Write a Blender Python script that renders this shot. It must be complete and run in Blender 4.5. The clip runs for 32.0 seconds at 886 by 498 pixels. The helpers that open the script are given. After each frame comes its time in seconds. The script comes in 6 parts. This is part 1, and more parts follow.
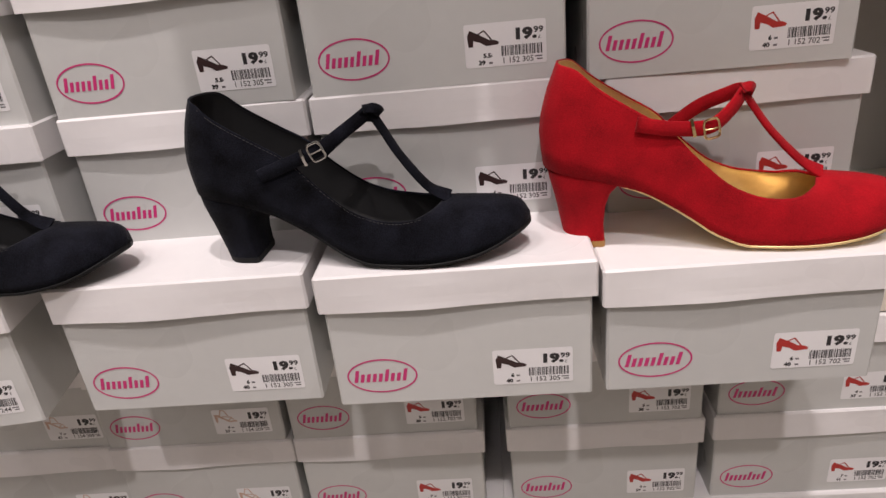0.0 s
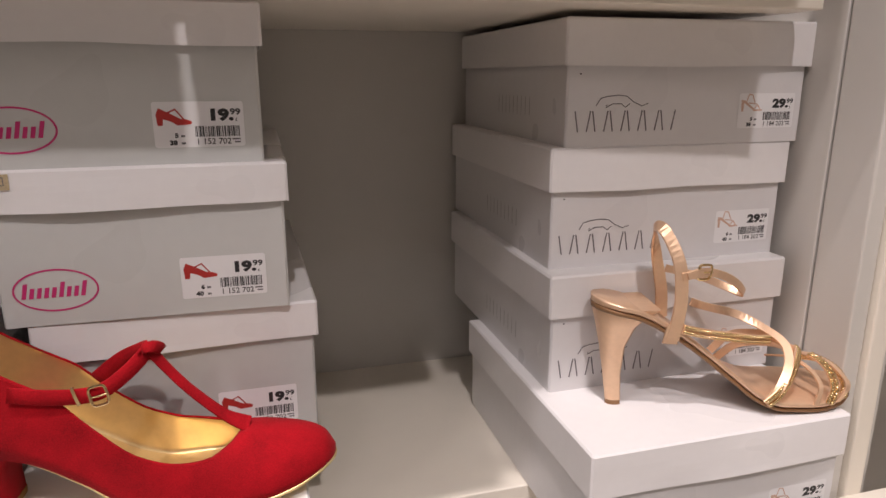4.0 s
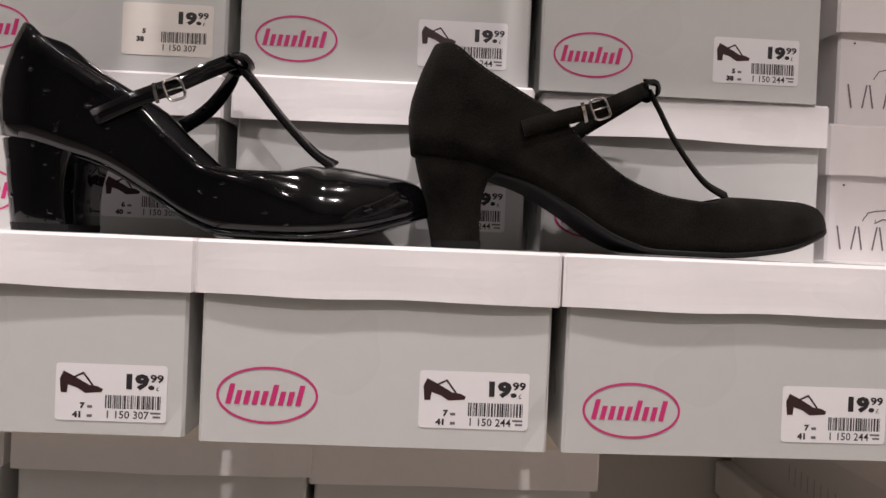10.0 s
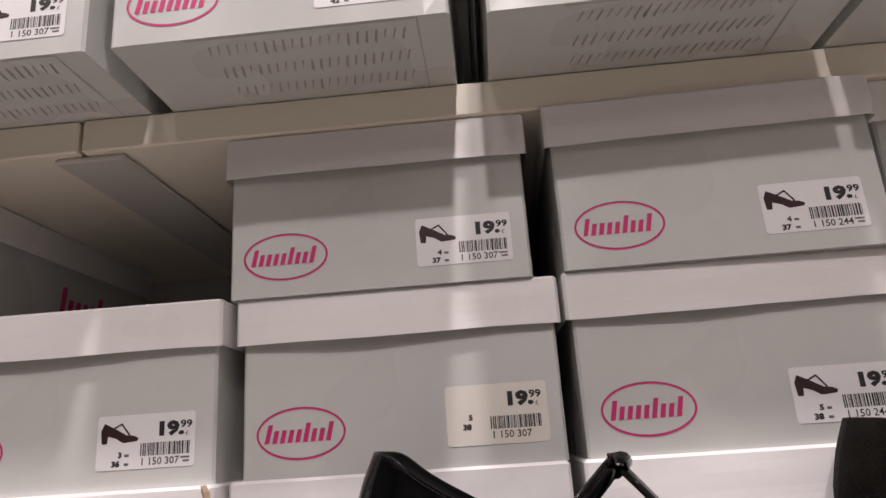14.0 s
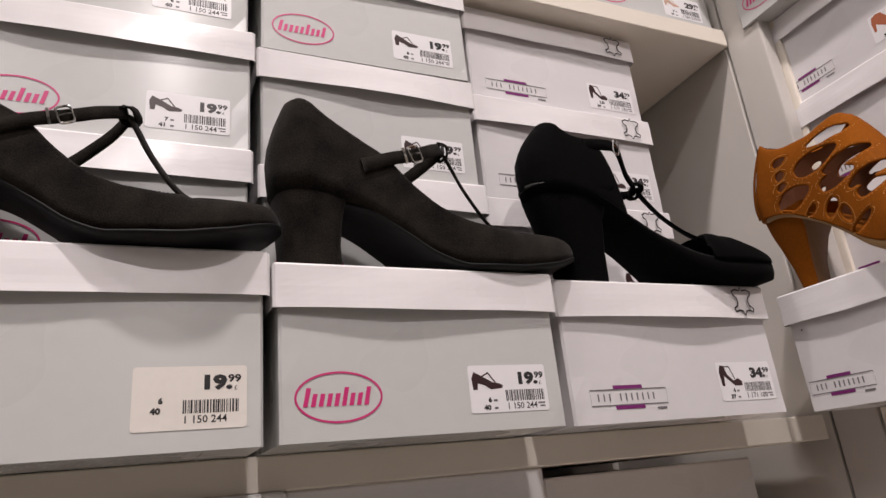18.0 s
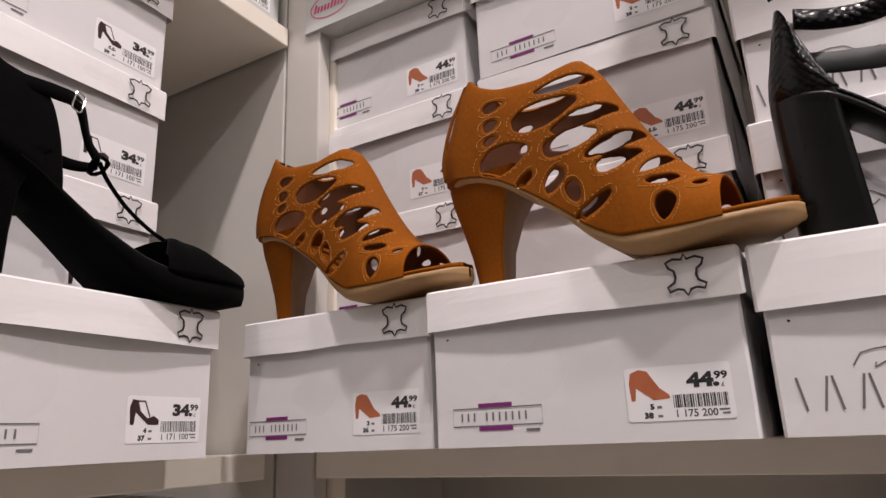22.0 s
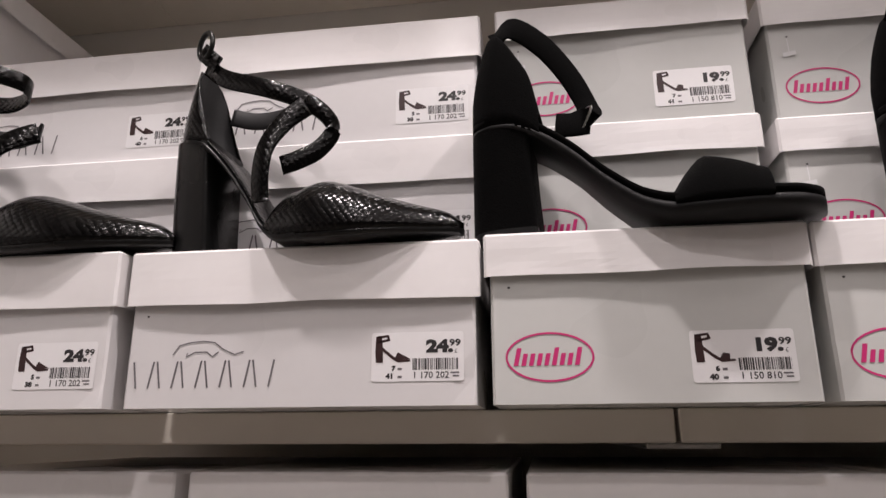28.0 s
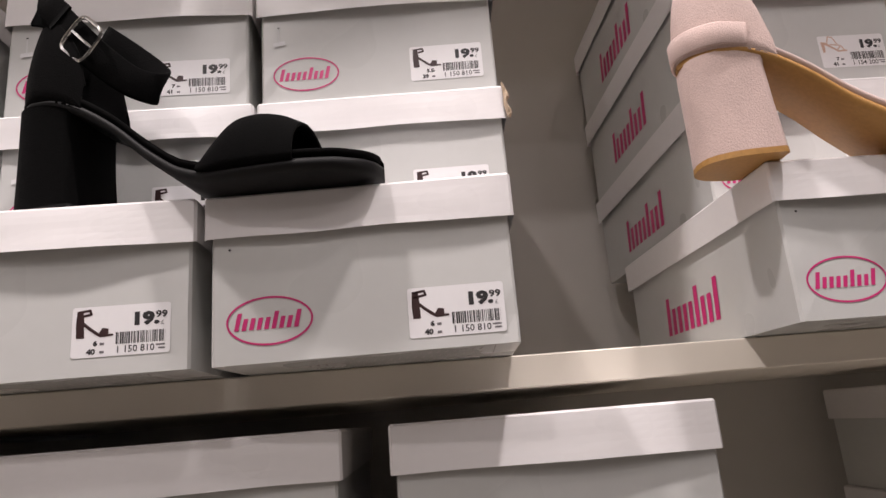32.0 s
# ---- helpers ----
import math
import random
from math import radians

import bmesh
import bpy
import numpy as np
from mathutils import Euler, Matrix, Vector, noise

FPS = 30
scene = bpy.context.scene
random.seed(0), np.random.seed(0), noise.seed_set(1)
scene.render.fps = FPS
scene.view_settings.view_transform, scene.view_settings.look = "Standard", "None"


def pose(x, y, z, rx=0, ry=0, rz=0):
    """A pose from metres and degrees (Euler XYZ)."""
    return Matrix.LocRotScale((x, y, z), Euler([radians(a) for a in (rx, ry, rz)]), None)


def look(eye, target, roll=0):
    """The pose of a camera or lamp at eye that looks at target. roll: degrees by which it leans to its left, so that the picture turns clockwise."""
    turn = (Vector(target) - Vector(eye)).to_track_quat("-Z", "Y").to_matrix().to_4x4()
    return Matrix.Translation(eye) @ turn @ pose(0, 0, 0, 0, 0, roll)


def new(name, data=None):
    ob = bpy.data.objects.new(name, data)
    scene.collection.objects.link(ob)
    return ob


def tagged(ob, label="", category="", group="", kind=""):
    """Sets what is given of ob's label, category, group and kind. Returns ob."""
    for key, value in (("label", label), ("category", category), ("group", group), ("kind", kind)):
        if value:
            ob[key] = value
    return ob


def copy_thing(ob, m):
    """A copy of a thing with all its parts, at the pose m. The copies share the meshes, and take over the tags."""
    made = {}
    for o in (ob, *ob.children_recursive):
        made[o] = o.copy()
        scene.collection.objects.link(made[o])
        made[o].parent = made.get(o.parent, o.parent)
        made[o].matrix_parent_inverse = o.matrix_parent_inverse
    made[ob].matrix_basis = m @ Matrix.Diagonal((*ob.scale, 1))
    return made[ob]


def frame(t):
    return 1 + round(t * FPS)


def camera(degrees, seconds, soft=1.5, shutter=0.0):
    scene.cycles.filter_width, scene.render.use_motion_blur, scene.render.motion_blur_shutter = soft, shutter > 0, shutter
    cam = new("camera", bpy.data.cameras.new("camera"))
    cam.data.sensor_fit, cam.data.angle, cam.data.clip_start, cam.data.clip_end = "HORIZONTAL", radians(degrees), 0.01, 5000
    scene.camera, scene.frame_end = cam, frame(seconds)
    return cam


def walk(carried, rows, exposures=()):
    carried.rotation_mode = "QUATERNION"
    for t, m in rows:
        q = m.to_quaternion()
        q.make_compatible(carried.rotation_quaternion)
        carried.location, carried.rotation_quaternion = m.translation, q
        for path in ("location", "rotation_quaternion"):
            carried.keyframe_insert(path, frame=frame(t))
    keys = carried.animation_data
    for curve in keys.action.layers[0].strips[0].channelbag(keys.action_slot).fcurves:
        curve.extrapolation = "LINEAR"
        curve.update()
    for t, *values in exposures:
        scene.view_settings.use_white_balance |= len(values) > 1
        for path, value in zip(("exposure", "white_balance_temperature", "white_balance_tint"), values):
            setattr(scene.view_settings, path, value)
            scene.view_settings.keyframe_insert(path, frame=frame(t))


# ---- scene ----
cam = camera(67.4, 32.0, soft=1.5)


def aim(x, y, z, yaw, pitch, roll):
    """A camera pose from its place, its heading to the left of +y, its tilt up and its roll."""
    a, b = radians(yaw), radians(pitch)
    way = Vector((-math.sin(a) * math.cos(b), math.cos(a) * math.cos(b), math.sin(b)))
    return look((x, y, z), Vector((x, y, z)) + way, roll)


PATH = [
    (0, 0.0084, -0.3977, 0.9120, 4.40, -24.73, -5.93),
    (0.5, 0.0578, -0.3594, 0.9061, 1.79, -21.44, -5.17),
    (1, 0.1142, -0.3475, 0.9089, -1.37, -19.45, -6.10),
    (1.5, 0.2092, -0.3288, 0.9117, -5.03, -17.50, -6.63),
    (2, 0.3019, -0.3428, 0.8713, -3.55, -13.93, -2.60),
    (2.5, 0.3207, -0.3724, 0.8696, -7.72, -15.65, 0.51),
    (4.5, 0.2366, -0.3806, 1.0100, -16.88, -13.28, -0.28),
    (5, 0.2298, -0.3709, 1.0339, -16.44, -10.86, 1.14),
    (5.5, 0.2261, -0.3769, 1.0771, -14.73, -11.38, 1.26),
    (6, 0.2297, -0.3983, 1.1048, -15.15, -8.50, 1.68),
    (6.5, 0.2258, -0.4035, 1.1278, -15.25, -6.34, 1.13),
    (7, 0.2266, -0.4042, 1.1418, -15.37, -4.58, 1.78),
    (7.5, 0.2296, -0.3990, 1.1490, -13.74, -2.10, 1.88),
    (8, 0.2280, -0.3815, 1.1517, -12.34, -1.32, 1.52),
    (8.5, 0.2153, -0.3793, 1.1521, -10.06, -0.98, 1.67),
    (9, 0.1887, -0.3710, 1.1505, -6.74, -1.03, 1.71),
    (9.5, 0.1650, -0.3592, 1.1504, -4.23, -1.24, 1.87),
    (10, 0.1422, -0.3451, 1.1548, -1.75, -0.57, 2.40),
    (10.5, 0.1163, -0.3377, 1.1506, 2.01, -1.06, 5.39),
    (11, 0.1073, -0.3285, 1.1471, -0.16, -0.10, 3.84),
    (11.5, 0.0737, -0.3136, 1.1561, -0.79, -0.69, 3.11),
    (12, 0.0445, -0.2908, 1.1590, -0.25, 0.23, 1.20),
    (12.5, 0.0346, -0.2844, 1.1771, 2.69, 2.80, -0.60),
    (13, 0.0289, -0.2775, 1.1981, 3.07, 4.87, -1.34),
    (13.5, -0.0202, -0.2865, 1.2420, 3.26, 10.19, -3.91),
    (14, -0.0285, -0.3009, 1.2738, 3.42, 15.70, -3.92),
    (14.5, -0.0212, -0.3108, 1.3130, 0.61, 21.78, -4.79),
    (15.3, -0.0150, -0.3040, 1.3850, -4.60, 24.60, -5.60),
    (16.5, 0.0009, -0.3026, 1.4651, -15.17, 20.49, -5.68),
    (17, 0.0436, -0.3124, 1.4713, -18.04, 20.52, -6.05),
    (17.5, 0.0911, -0.3494, 1.4668, -22.37, 20.93, -6.57),
    (18, 0.1245, -0.3767, 1.4601, -25.01, 19.46, -5.81),
    (18.5, 0.1434, -0.3847, 1.4595, -25.87, 19.05, -6.04),
    (19, 0.1624, -0.3914, 1.4624, -27.78, 19.75, -6.10),
    (19.5, 0.1873, -0.3834, 1.4658, -31.84, 19.29, -5.88),
    (20, 0.2013, -0.3838, 1.4710, -35.98, 18.97, -6.01),
    (20.5, 0.2108, -0.3771, 1.4767, -39.40, 18.61, -5.92),
    (21, 0.2294, -0.3690, 1.4814, -44.03, 18.03, -5.31),
    (21.5, 0.2454, -0.3663, 1.4851, -53.77, 16.55, -3.43),
    (22, 0.2584, -0.3755, 1.4960, -60.34, 15.83, -2.34),
    (22.5, 0.2497, -0.3720, 1.4972, -63.21, 15.96, -0.96),
    (23, 0.2439, -0.3747, 1.5033, -66.30, 16.00, -0.94),
    (23.5, 0.2381, -0.3741, 1.5064, -68.11, 16.25, -0.39),
    (24, 0.2403, -0.3932, 1.5087, -68.52, 16.99, -0.09),
    (24.5, 0.2519, -0.4516, 1.4951, -66.94, 16.44, 1.25),
    (26.5, 0.2712, -0.7146, 1.4825, -71.86, 18.10, -0.81),
    (27, 0.2830, -0.7453, 1.4793, -74.79, 17.63, -0.13),
    (27.5, 0.2696, -0.7954, 1.4703, -76.93, 16.98, 0.06),
    (28, 0.2554, -0.8625, 1.4725, -81.91, 15.56, -0.30),
    (28.5, 0.2572, -0.9241, 1.4704, -86.89, 15.59, -0.29),
    (29, 0.2817, -0.9904, 1.4782, -90.09, 15.80, -0.69),
    (29.5, 0.2962, -1.0410, 1.4806, -92.55, 14.83, -0.68),
    (30, 0.3039, -1.0980, 1.4789, -94.99, 13.66, -1.63),
    (30.5, 0.3148, -1.1540, 1.4798, -96.80, 13.72, -2.84),
    (31, 0.3160, -1.2083, 1.4832, -97.35, 14.23, -3.71),
    (31.5, 0.3158, -1.2737, 1.4743, -97.21, 12.37, -4.90),
    (32, 0.2607, -1.3477, 1.4469, -93.35, 14.61, -4.71),
]
walk(cam, [(t, aim(*row)) for t, *row in PATH], [(0, 0.18), (2.5, 0.16), (4.5, 0.26), (5, 0.24), (6, 0.08), (7, 0.02), (9, 0.0), (11, 0.0), (13, -0.06), (15, -0.06), (17, -0.28), (18, -0.32), (20, -0.28), (22, -0.22), (24, -0.30), (26.5, -0.22), (28, -0.20), (31, -0.18), (32, -0.09)])

# ---- light ----
world = bpy.data.worlds.new("shop_air")
world.use_nodes = True
world.node_tree.nodes["Background"].inputs[0].default_value = (0.9, 0.85, 0.8, 1)
world.node_tree.nodes["Background"].inputs[1].default_value = 0.04
scene.world = world
scene.view_settings.exposure = 0.0


def ceiling_spot(x, y, power, size=0.10, color=(1.0, 0.895, 0.89)):
    lamp = bpy.data.lights.new("spot_light", "AREA")
    lamp.shape, lamp.size, lamp.energy, lamp.color = "DISK", size, power, color
    ob = new("spot_light", lamp)
    ob.matrix_world = look((x, y, 3.36), (x, y, 0))


KEY, FILL = 35.0, 6.6
for x, y in [(0.14, -0.64), (0.16, -1.85), (-0.95, -0.64)]:
    ceiling_spot(x, y, KEY if x > 0 else KEY * 0.42, 0.10)
for x, y in [(-1.5, -1.3), (-1.4, -2.9), (-0.45, -1.75), (-2.6, -0.9), (-2.6, -2.3), (-0.2, -3.3)]:
    ceiling_spot(x, y, FILL, 0.12)


# ---- materials ----
def node_mat(name):
    m = bpy.data.materials.new(name)
    m.use_nodes = True
    return m, m.node_tree.nodes, m.node_tree.links, m.node_tree.nodes["Principled BSDF"]


def surface(name, color, rough=0.5, metal=0.0, coat=0.0, vary=0.06, grain=60.0, bump=0.0, bump_scale=300.0, spec=0.5, sheen=0.0, tint=0.0, noise_detail=4.0, streak=0.0):
    """A plain surface with two scales of variation in colour and gloss, and fine relief. tint: how far each object's own shade strays."""
    m, nodes, links, bsdf = node_mat(name)
    tex = nodes.new("ShaderNodeTexCoord")
    big = nodes.new("ShaderNodeTexNoise")
    big.inputs["Scale"].default_value, big.inputs["Detail"].default_value = grain * 0.22, 3
    small = nodes.new("ShaderNodeTexNoise")
    small.inputs["Scale"].default_value, small.inputs["Detail"].default_value = grain * 6, noise_detail
    mix = nodes.new("ShaderNodeMath")
    mix.operation = "ADD"
    for n in (big, small):
        links.new(tex.outputs["Object"], n.inputs["Vector"])
    links.new(big.outputs["Fac"], mix.inputs[0])
    links.new(small.outputs["Fac"], mix.inputs[1])
    span = nodes.new("ShaderNodeMapRange")
    span.inputs["From Min"].default_value, span.inputs["From Max"].default_value = 0.6, 1.4
    span.inputs["To Min"].default_value, span.inputs["To Max"].default_value = 1 - vary, 1 + vary
    links.new(mix.outputs[0], span.inputs["Value"])
    value = span.outputs[0]
    if tint:
        info = nodes.new("ShaderNodeObjectInfo")
        each = nodes.new("ShaderNodeMapRange")
        each.inputs["To Min"].default_value, each.inputs["To Max"].default_value = 1 - tint, 1 + tint * 0.4
        links.new(info.outputs["Random"], each.inputs["Value"])
        times = nodes.new("ShaderNodeMath")
        times.operation = "MULTIPLY"
        links.new(value, times.inputs[0])
        links.new(each.outputs[0], times.inputs[1])
        value = times.outputs[0]
    hue = nodes.new("ShaderNodeHueSaturation")
    hue.inputs["Color"].default_value = (*color, 1)
    links.new(value, hue.inputs["Value"])
    links.new(hue.outputs["Color"], bsdf.inputs["Base Color"])
    gloss = nodes.new("ShaderNodeMapRange")
    gloss.inputs["From Min"].default_value, gloss.inputs["From Max"].default_value = 0.3, 0.7
    gloss.inputs["To Min"].default_value, gloss.inputs["To Max"].default_value = max(rough - 0.06, 0.02), rough + 0.06
    links.new(big.outputs["Fac"], gloss.inputs["Value"])
    links.new(gloss.outputs[0], bsdf.inputs["Roughness"])
    bsdf.inputs["Metallic"].default_value = metal
    bsdf.inputs["Coat Weight"].default_value = coat
    bsdf.inputs["Coat Roughness"].default_value = 0.05
    bsdf.inputs["Specular IOR Level"].default_value = spec
    if streak:
        bsdf.inputs["Anisotropic"].default_value = streak
        bsdf.inputs["Anisotropic Rotation"].default_value = 0.25
    if sheen:
        bsdf.inputs["Sheen Weight"].default_value = sheen
        bsdf.inputs["Sheen Roughness"].default_value = 0.4
    if bump:
        rel = nodes.new("ShaderNodeTexNoise")
        rel.inputs["Scale"].default_value, rel.inputs["Detail"].default_value = bump_scale, 4
        links.new(tex.outputs["Object"], rel.inputs["Vector"])
        b = nodes.new("ShaderNodeBump")
        b.inputs["Strength"].default_value, b.inputs["Distance"].default_value = bump, 0.001
        links.new(rel.outputs["Fac"], b.inputs["Height"])
        links.new(b.outputs["Normal"], bsdf.inputs["Normal"])
    return m


def patent_mat(name, color):
    """Black patent leather: a wet coat over slack leather with scattered dents."""
    m, nodes, links, bsdf = node_mat(name)
    tex = nodes.new("ShaderNodeTexCoord")
    stretch = nodes.new("ShaderNodeMapping")
    stretch.inputs["Rotation"].default_value = (0.0, radians(24), 0.0)
    stretch.inputs["Scale"].default_value = (0.75, 1.0, 1.1)
    links.new(tex.outputs["Object"], stretch.inputs["Vector"])
    dents = nodes.new("ShaderNodeTexNoise")
    dents.inputs["Scale"].default_value, dents.inputs["Detail"].default_value = 165, 1.0
    links.new(stretch.outputs["Vector"], dents.inputs["Vector"])
    sparse = nodes.new("ShaderNodeMapRange")
    sparse.interpolation_type = "SMOOTHSTEP"
    sparse.inputs["From Min"].default_value, sparse.inputs["From Max"].default_value = 0.69, 0.84
    links.new(dents.outputs["Fac"], sparse.inputs["Value"])
    slack = nodes.new("ShaderNodeTexNoise")
    slack.inputs["Scale"].default_value, slack.inputs["Detail"].default_value = 26, 1
    links.new(tex.outputs["Object"], slack.inputs["Vector"])
    both = nodes.new("ShaderNodeMath")
    both.operation = "ADD"
    links.new(sparse.outputs[0], both.inputs[0])
    links.new(slack.outputs["Fac"], both.inputs[1])
    b = nodes.new("ShaderNodeBump")
    b.inputs["Strength"].default_value, b.inputs["Distance"].default_value = 1.0, 0.0013
    links.new(both.outputs[0], b.inputs["Height"])
    links.new(b.outputs["Normal"], bsdf.inputs["Normal"])
    links.new(b.outputs["Normal"], bsdf.inputs["Coat Normal"])
    bsdf.inputs["Base Color"].default_value = (*color, 1)
    bsdf.inputs["Roughness"].default_value = 0.10
    bsdf.inputs["Specular IOR Level"].default_value = 0.15
    bsdf.inputs["Coat Weight"].default_value = 0.42
    bsdf.inputs["Coat Roughness"].default_value = 0.04
    return m


def snake_mat(name, color):
    """Glossy embossed reptile scales."""
    m, nodes, links, bsdf = node_mat(name)
    tex = nodes.new("ShaderNodeTexCoord")
    turn = nodes.new("ShaderNodeMapping")
    turn.inputs["Rotation"].default_value = (0.0, radians(38), 0.0)
    turn.inputs["Scale"].default_value = (1, 0.7, 1.25)
    cells = nodes.new("ShaderNodeTexVoronoi")
    cells.inputs["Scale"].default_value, cells.inputs["Randomness"].default_value = 215, 0.18
    links.new(tex.outputs["Object"], turn.inputs["Vector"])
    links.new(turn.outputs["Vector"], cells.inputs["Vector"])
    b = nodes.new("ShaderNodeBump")
    b.invert = True
    b.inputs["Strength"].default_value, b.inputs["Distance"].default_value = 0.5, 0.0010
    links.new(cells.outputs["Distance"], b.inputs["Height"])
    links.new(b.outputs["Normal"], bsdf.inputs["Normal"])
    ramp = nodes.new("ShaderNodeMapRange")
    ramp.inputs["From Max"].default_value = 0.6
    ramp.inputs["To Min"].default_value, ramp.inputs["To Max"].default_value = 1.3, 0.4
    links.new(cells.outputs["Distance"], ramp.inputs["Value"])
    hue = nodes.new("ShaderNodeHueSaturation")
    hue.inputs["Color"].default_value = (*color, 1)
    links.new(ramp.outputs[0], hue.inputs["Value"])
    links.new(hue.outputs["Color"], bsdf.inputs["Base Color"])
    bsdf.inputs["Roughness"].default_value = 0.2
    bsdf.inputs["Specular IOR Level"].default_value = 0.22
    return m


M = {}
M["lid"] = surface("coated_white_card", (0.85, 0.83, 0.83), 0.30, coat=0.0, streak=0.92, spec=0.26, vary=0.02, grain=18, bump=0.05, bump_scale=40, tint=0.05)
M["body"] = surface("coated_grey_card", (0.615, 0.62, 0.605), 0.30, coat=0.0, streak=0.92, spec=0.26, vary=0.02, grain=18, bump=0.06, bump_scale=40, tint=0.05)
M["body_white"] = surface("coated_warm_white_card", (0.76, 0.745, 0.75), 0.30, coat=0.0, streak=0.92, spec=0.26, vary=0.02, grain=18, bump=0.05, bump_scale=40, tint=0.05)
M["sticker"] = surface("sticker_paper", (0.86, 0.85, 0.86), 0.45, vary=0.015, grain=40)
M["old_sticker"] = surface("yellowed_sticker_paper", (0.82, 0.78, 0.72), 0.5, vary=0.03, grain=40)
M["torn_card"] = surface("torn_brown_card", (0.56, 0.43, 0.31), 0.85, vary=0.45, grain=260)
M["care"] = surface("tan_sticker", (0.55, 0.44, 0.28), 0.5, vary=0.25, grain=150)
M["ink"] = surface("black_ink", (0.025, 0.023, 0.025), 0.5, vary=0.05)
M["grey_ink"] = surface("grey_ink", (0.16, 0.15, 0.16), 0.5, vary=0.05)
M["pink"] = surface("pink_print", (0.62, 0.035, 0.19), 0.4, vary=0.04)
M["purple"] = surface("purple_print", (0.20, 0.02, 0.16), 0.4, vary=0.04)
M["pic_dark"] = surface("dark_brown_print", (0.035, 0.014, 0.014), 0.45, vary=0.3, grain=400)
M["pic_red"] = surface("red_print", (0.45, 0.03, 0.025), 0.45, vary=0.2, grain=400)
M["pic_gold"] = surface("beige_print", (0.62, 0.42, 0.33), 0.45, vary=0.2, grain=400)
M["pic_brown"] = surface("rust_print", (0.42, 0.12, 0.05), 0.45, vary=0.2, grain=400)
M["print_lines"] = surface("pale_print", (0.36, 0.34, 0.33), 0.5, vary=0.05)
M["shelf"] = surface("white_melamine", (0.85, 0.79, 0.69), 0.42, vary=0.015, grain=8, bump=0.02, bump_scale=90)
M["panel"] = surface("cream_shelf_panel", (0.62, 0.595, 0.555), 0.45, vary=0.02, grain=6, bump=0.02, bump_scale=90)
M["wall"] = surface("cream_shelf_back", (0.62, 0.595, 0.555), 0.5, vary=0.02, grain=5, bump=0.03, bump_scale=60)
M["plaster"] = surface("white_plaster", (0.50, 0.485, 0.47), 0.8, vary=0.03, grain=4, bump=0.1, bump_scale=60)
M["shop_wall"] = surface("grey_shop_wall", (0.15, 0.143, 0.135), 0.8, vary=0.1, grain=2, bump=0.1, bump_scale=60)
M["tile"] = surface("grey_floor_vinyl", (0.36, 0.33, 0.29), 0.45, vary=0.1, grain=5)
M["steel"] = surface("white_coated_steel", (0.6, 0.58, 0.55), 0.4, vary=0.02)
M["plastic"] = surface("clear_grey_plastic", (0.75, 0.75, 0.76), 0.25, vary=0.02)
M["black_suede"] = surface("black_suede", (0.0068, 0.0059, 0.0047), 0.95, vary=1.4, grain=200, bump=0.5, bump_scale=900, spec=0.08, sheen=0.05)
M["grey_suede"] = surface("charcoal_suede", (0.0120, 0.0102, 0.0082), 0.95, vary=1.3, grain=200, bump=0.5, bump_scale=900, spec=0.08, sheen=0.06)
M["navy_suede"] = surface("blue_black_suede", (0.0065, 0.007, 0.0105), 0.95, vary=1.4, grain=200, bump=0.5, bump_scale=900, spec=0.08, sheen=0.05)
M["red_suede"] = surface("red_suede", (0.35, 0.006, 0.012), 0.9, vary=0.42, grain=200, bump=0.4, bump_scale=900, spec=0.12, sheen=0.04)
M["deep_black"] = surface("deep_black_suede", (0.0022, 0.0022, 0.0022), 0.95, vary=0.3, grain=45, bump=0.4, bump_scale=900, spec=0.05, sheen=0.015)
M["pink_suede"] = surface("nude_pink_suede", (0.62, 0.48, 0.44), 0.95, vary=0.13, grain=200, bump=0.4, bump_scale=900, spec=0.15, sheen=0.15)
M["patent"] = patent_mat("black_patent_leather", (0.002, 0.002, 0.0025))
M["snake"] = snake_mat("black_snake_leather", (0.0028, 0.0026, 0.0026))
M["black_gloss"] = surface("black_smooth_leather", (0.005, 0.005, 0.005), 0.28, spec=0.28, vary=0.2, bump=0.1, bump_scale=200)
M["black_rubber"] = surface("black_rubber", (0.005, 0.005, 0.0053), 0.55, spec=0.22, vary=0.2, bump=0.2, bump_scale=200)
M["black_lining"] = surface("black_lining", (0.012, 0.012, 0.013), 0.6, vary=0.2)
M["gold_lining"] = surface("gold_lining", (0.80, 0.60, 0.30), 0.36, metal=0.65, vary=0.08, grain=30, bump=0.15, bump_scale=60)
M["gold"] = surface("rose_gold_leather", (0.80, 0.55, 0.37), 0.34, metal=0.62, vary=0.06, grain=40, bump=0.1, bump_scale=160)
M["gold_sole"] = surface("bronze_sole", (0.28, 0.15, 0.07), 0.42, metal=0.3, vary=0.1, grain=30)
M["rust"] = surface("rust_brown_nubuck", (0.235, 0.067, 0.0040), 0.85, vary=0.22, grain=70, bump=0.18, bump_scale=500, spec=0.10)
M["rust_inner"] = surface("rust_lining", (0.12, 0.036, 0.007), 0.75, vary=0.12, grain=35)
M["tan_sole"] = surface("tan_sole", (0.34, 0.20, 0.085), 0.55, vary=0.12, grain=40, bump=0.1, bump_scale=200)
M["dark_tan"] = surface("dark_tan_heel_lining", (0.17, 0.085, 0.035), 0.6, vary=0.12, grain=40)
M["thread"] = surface("ochre_thread", (0.62, 0.33, 0.09), 0.7, vary=0.1)
M["dark_thread"] = surface("dark_thread", (0.05, 0.048, 0.045), 0.8, vary=0.1)
M["chrome"] = surface("chrome", (0.75, 0.75, 0.74), 0.12, metal=1.0, vary=0.03)
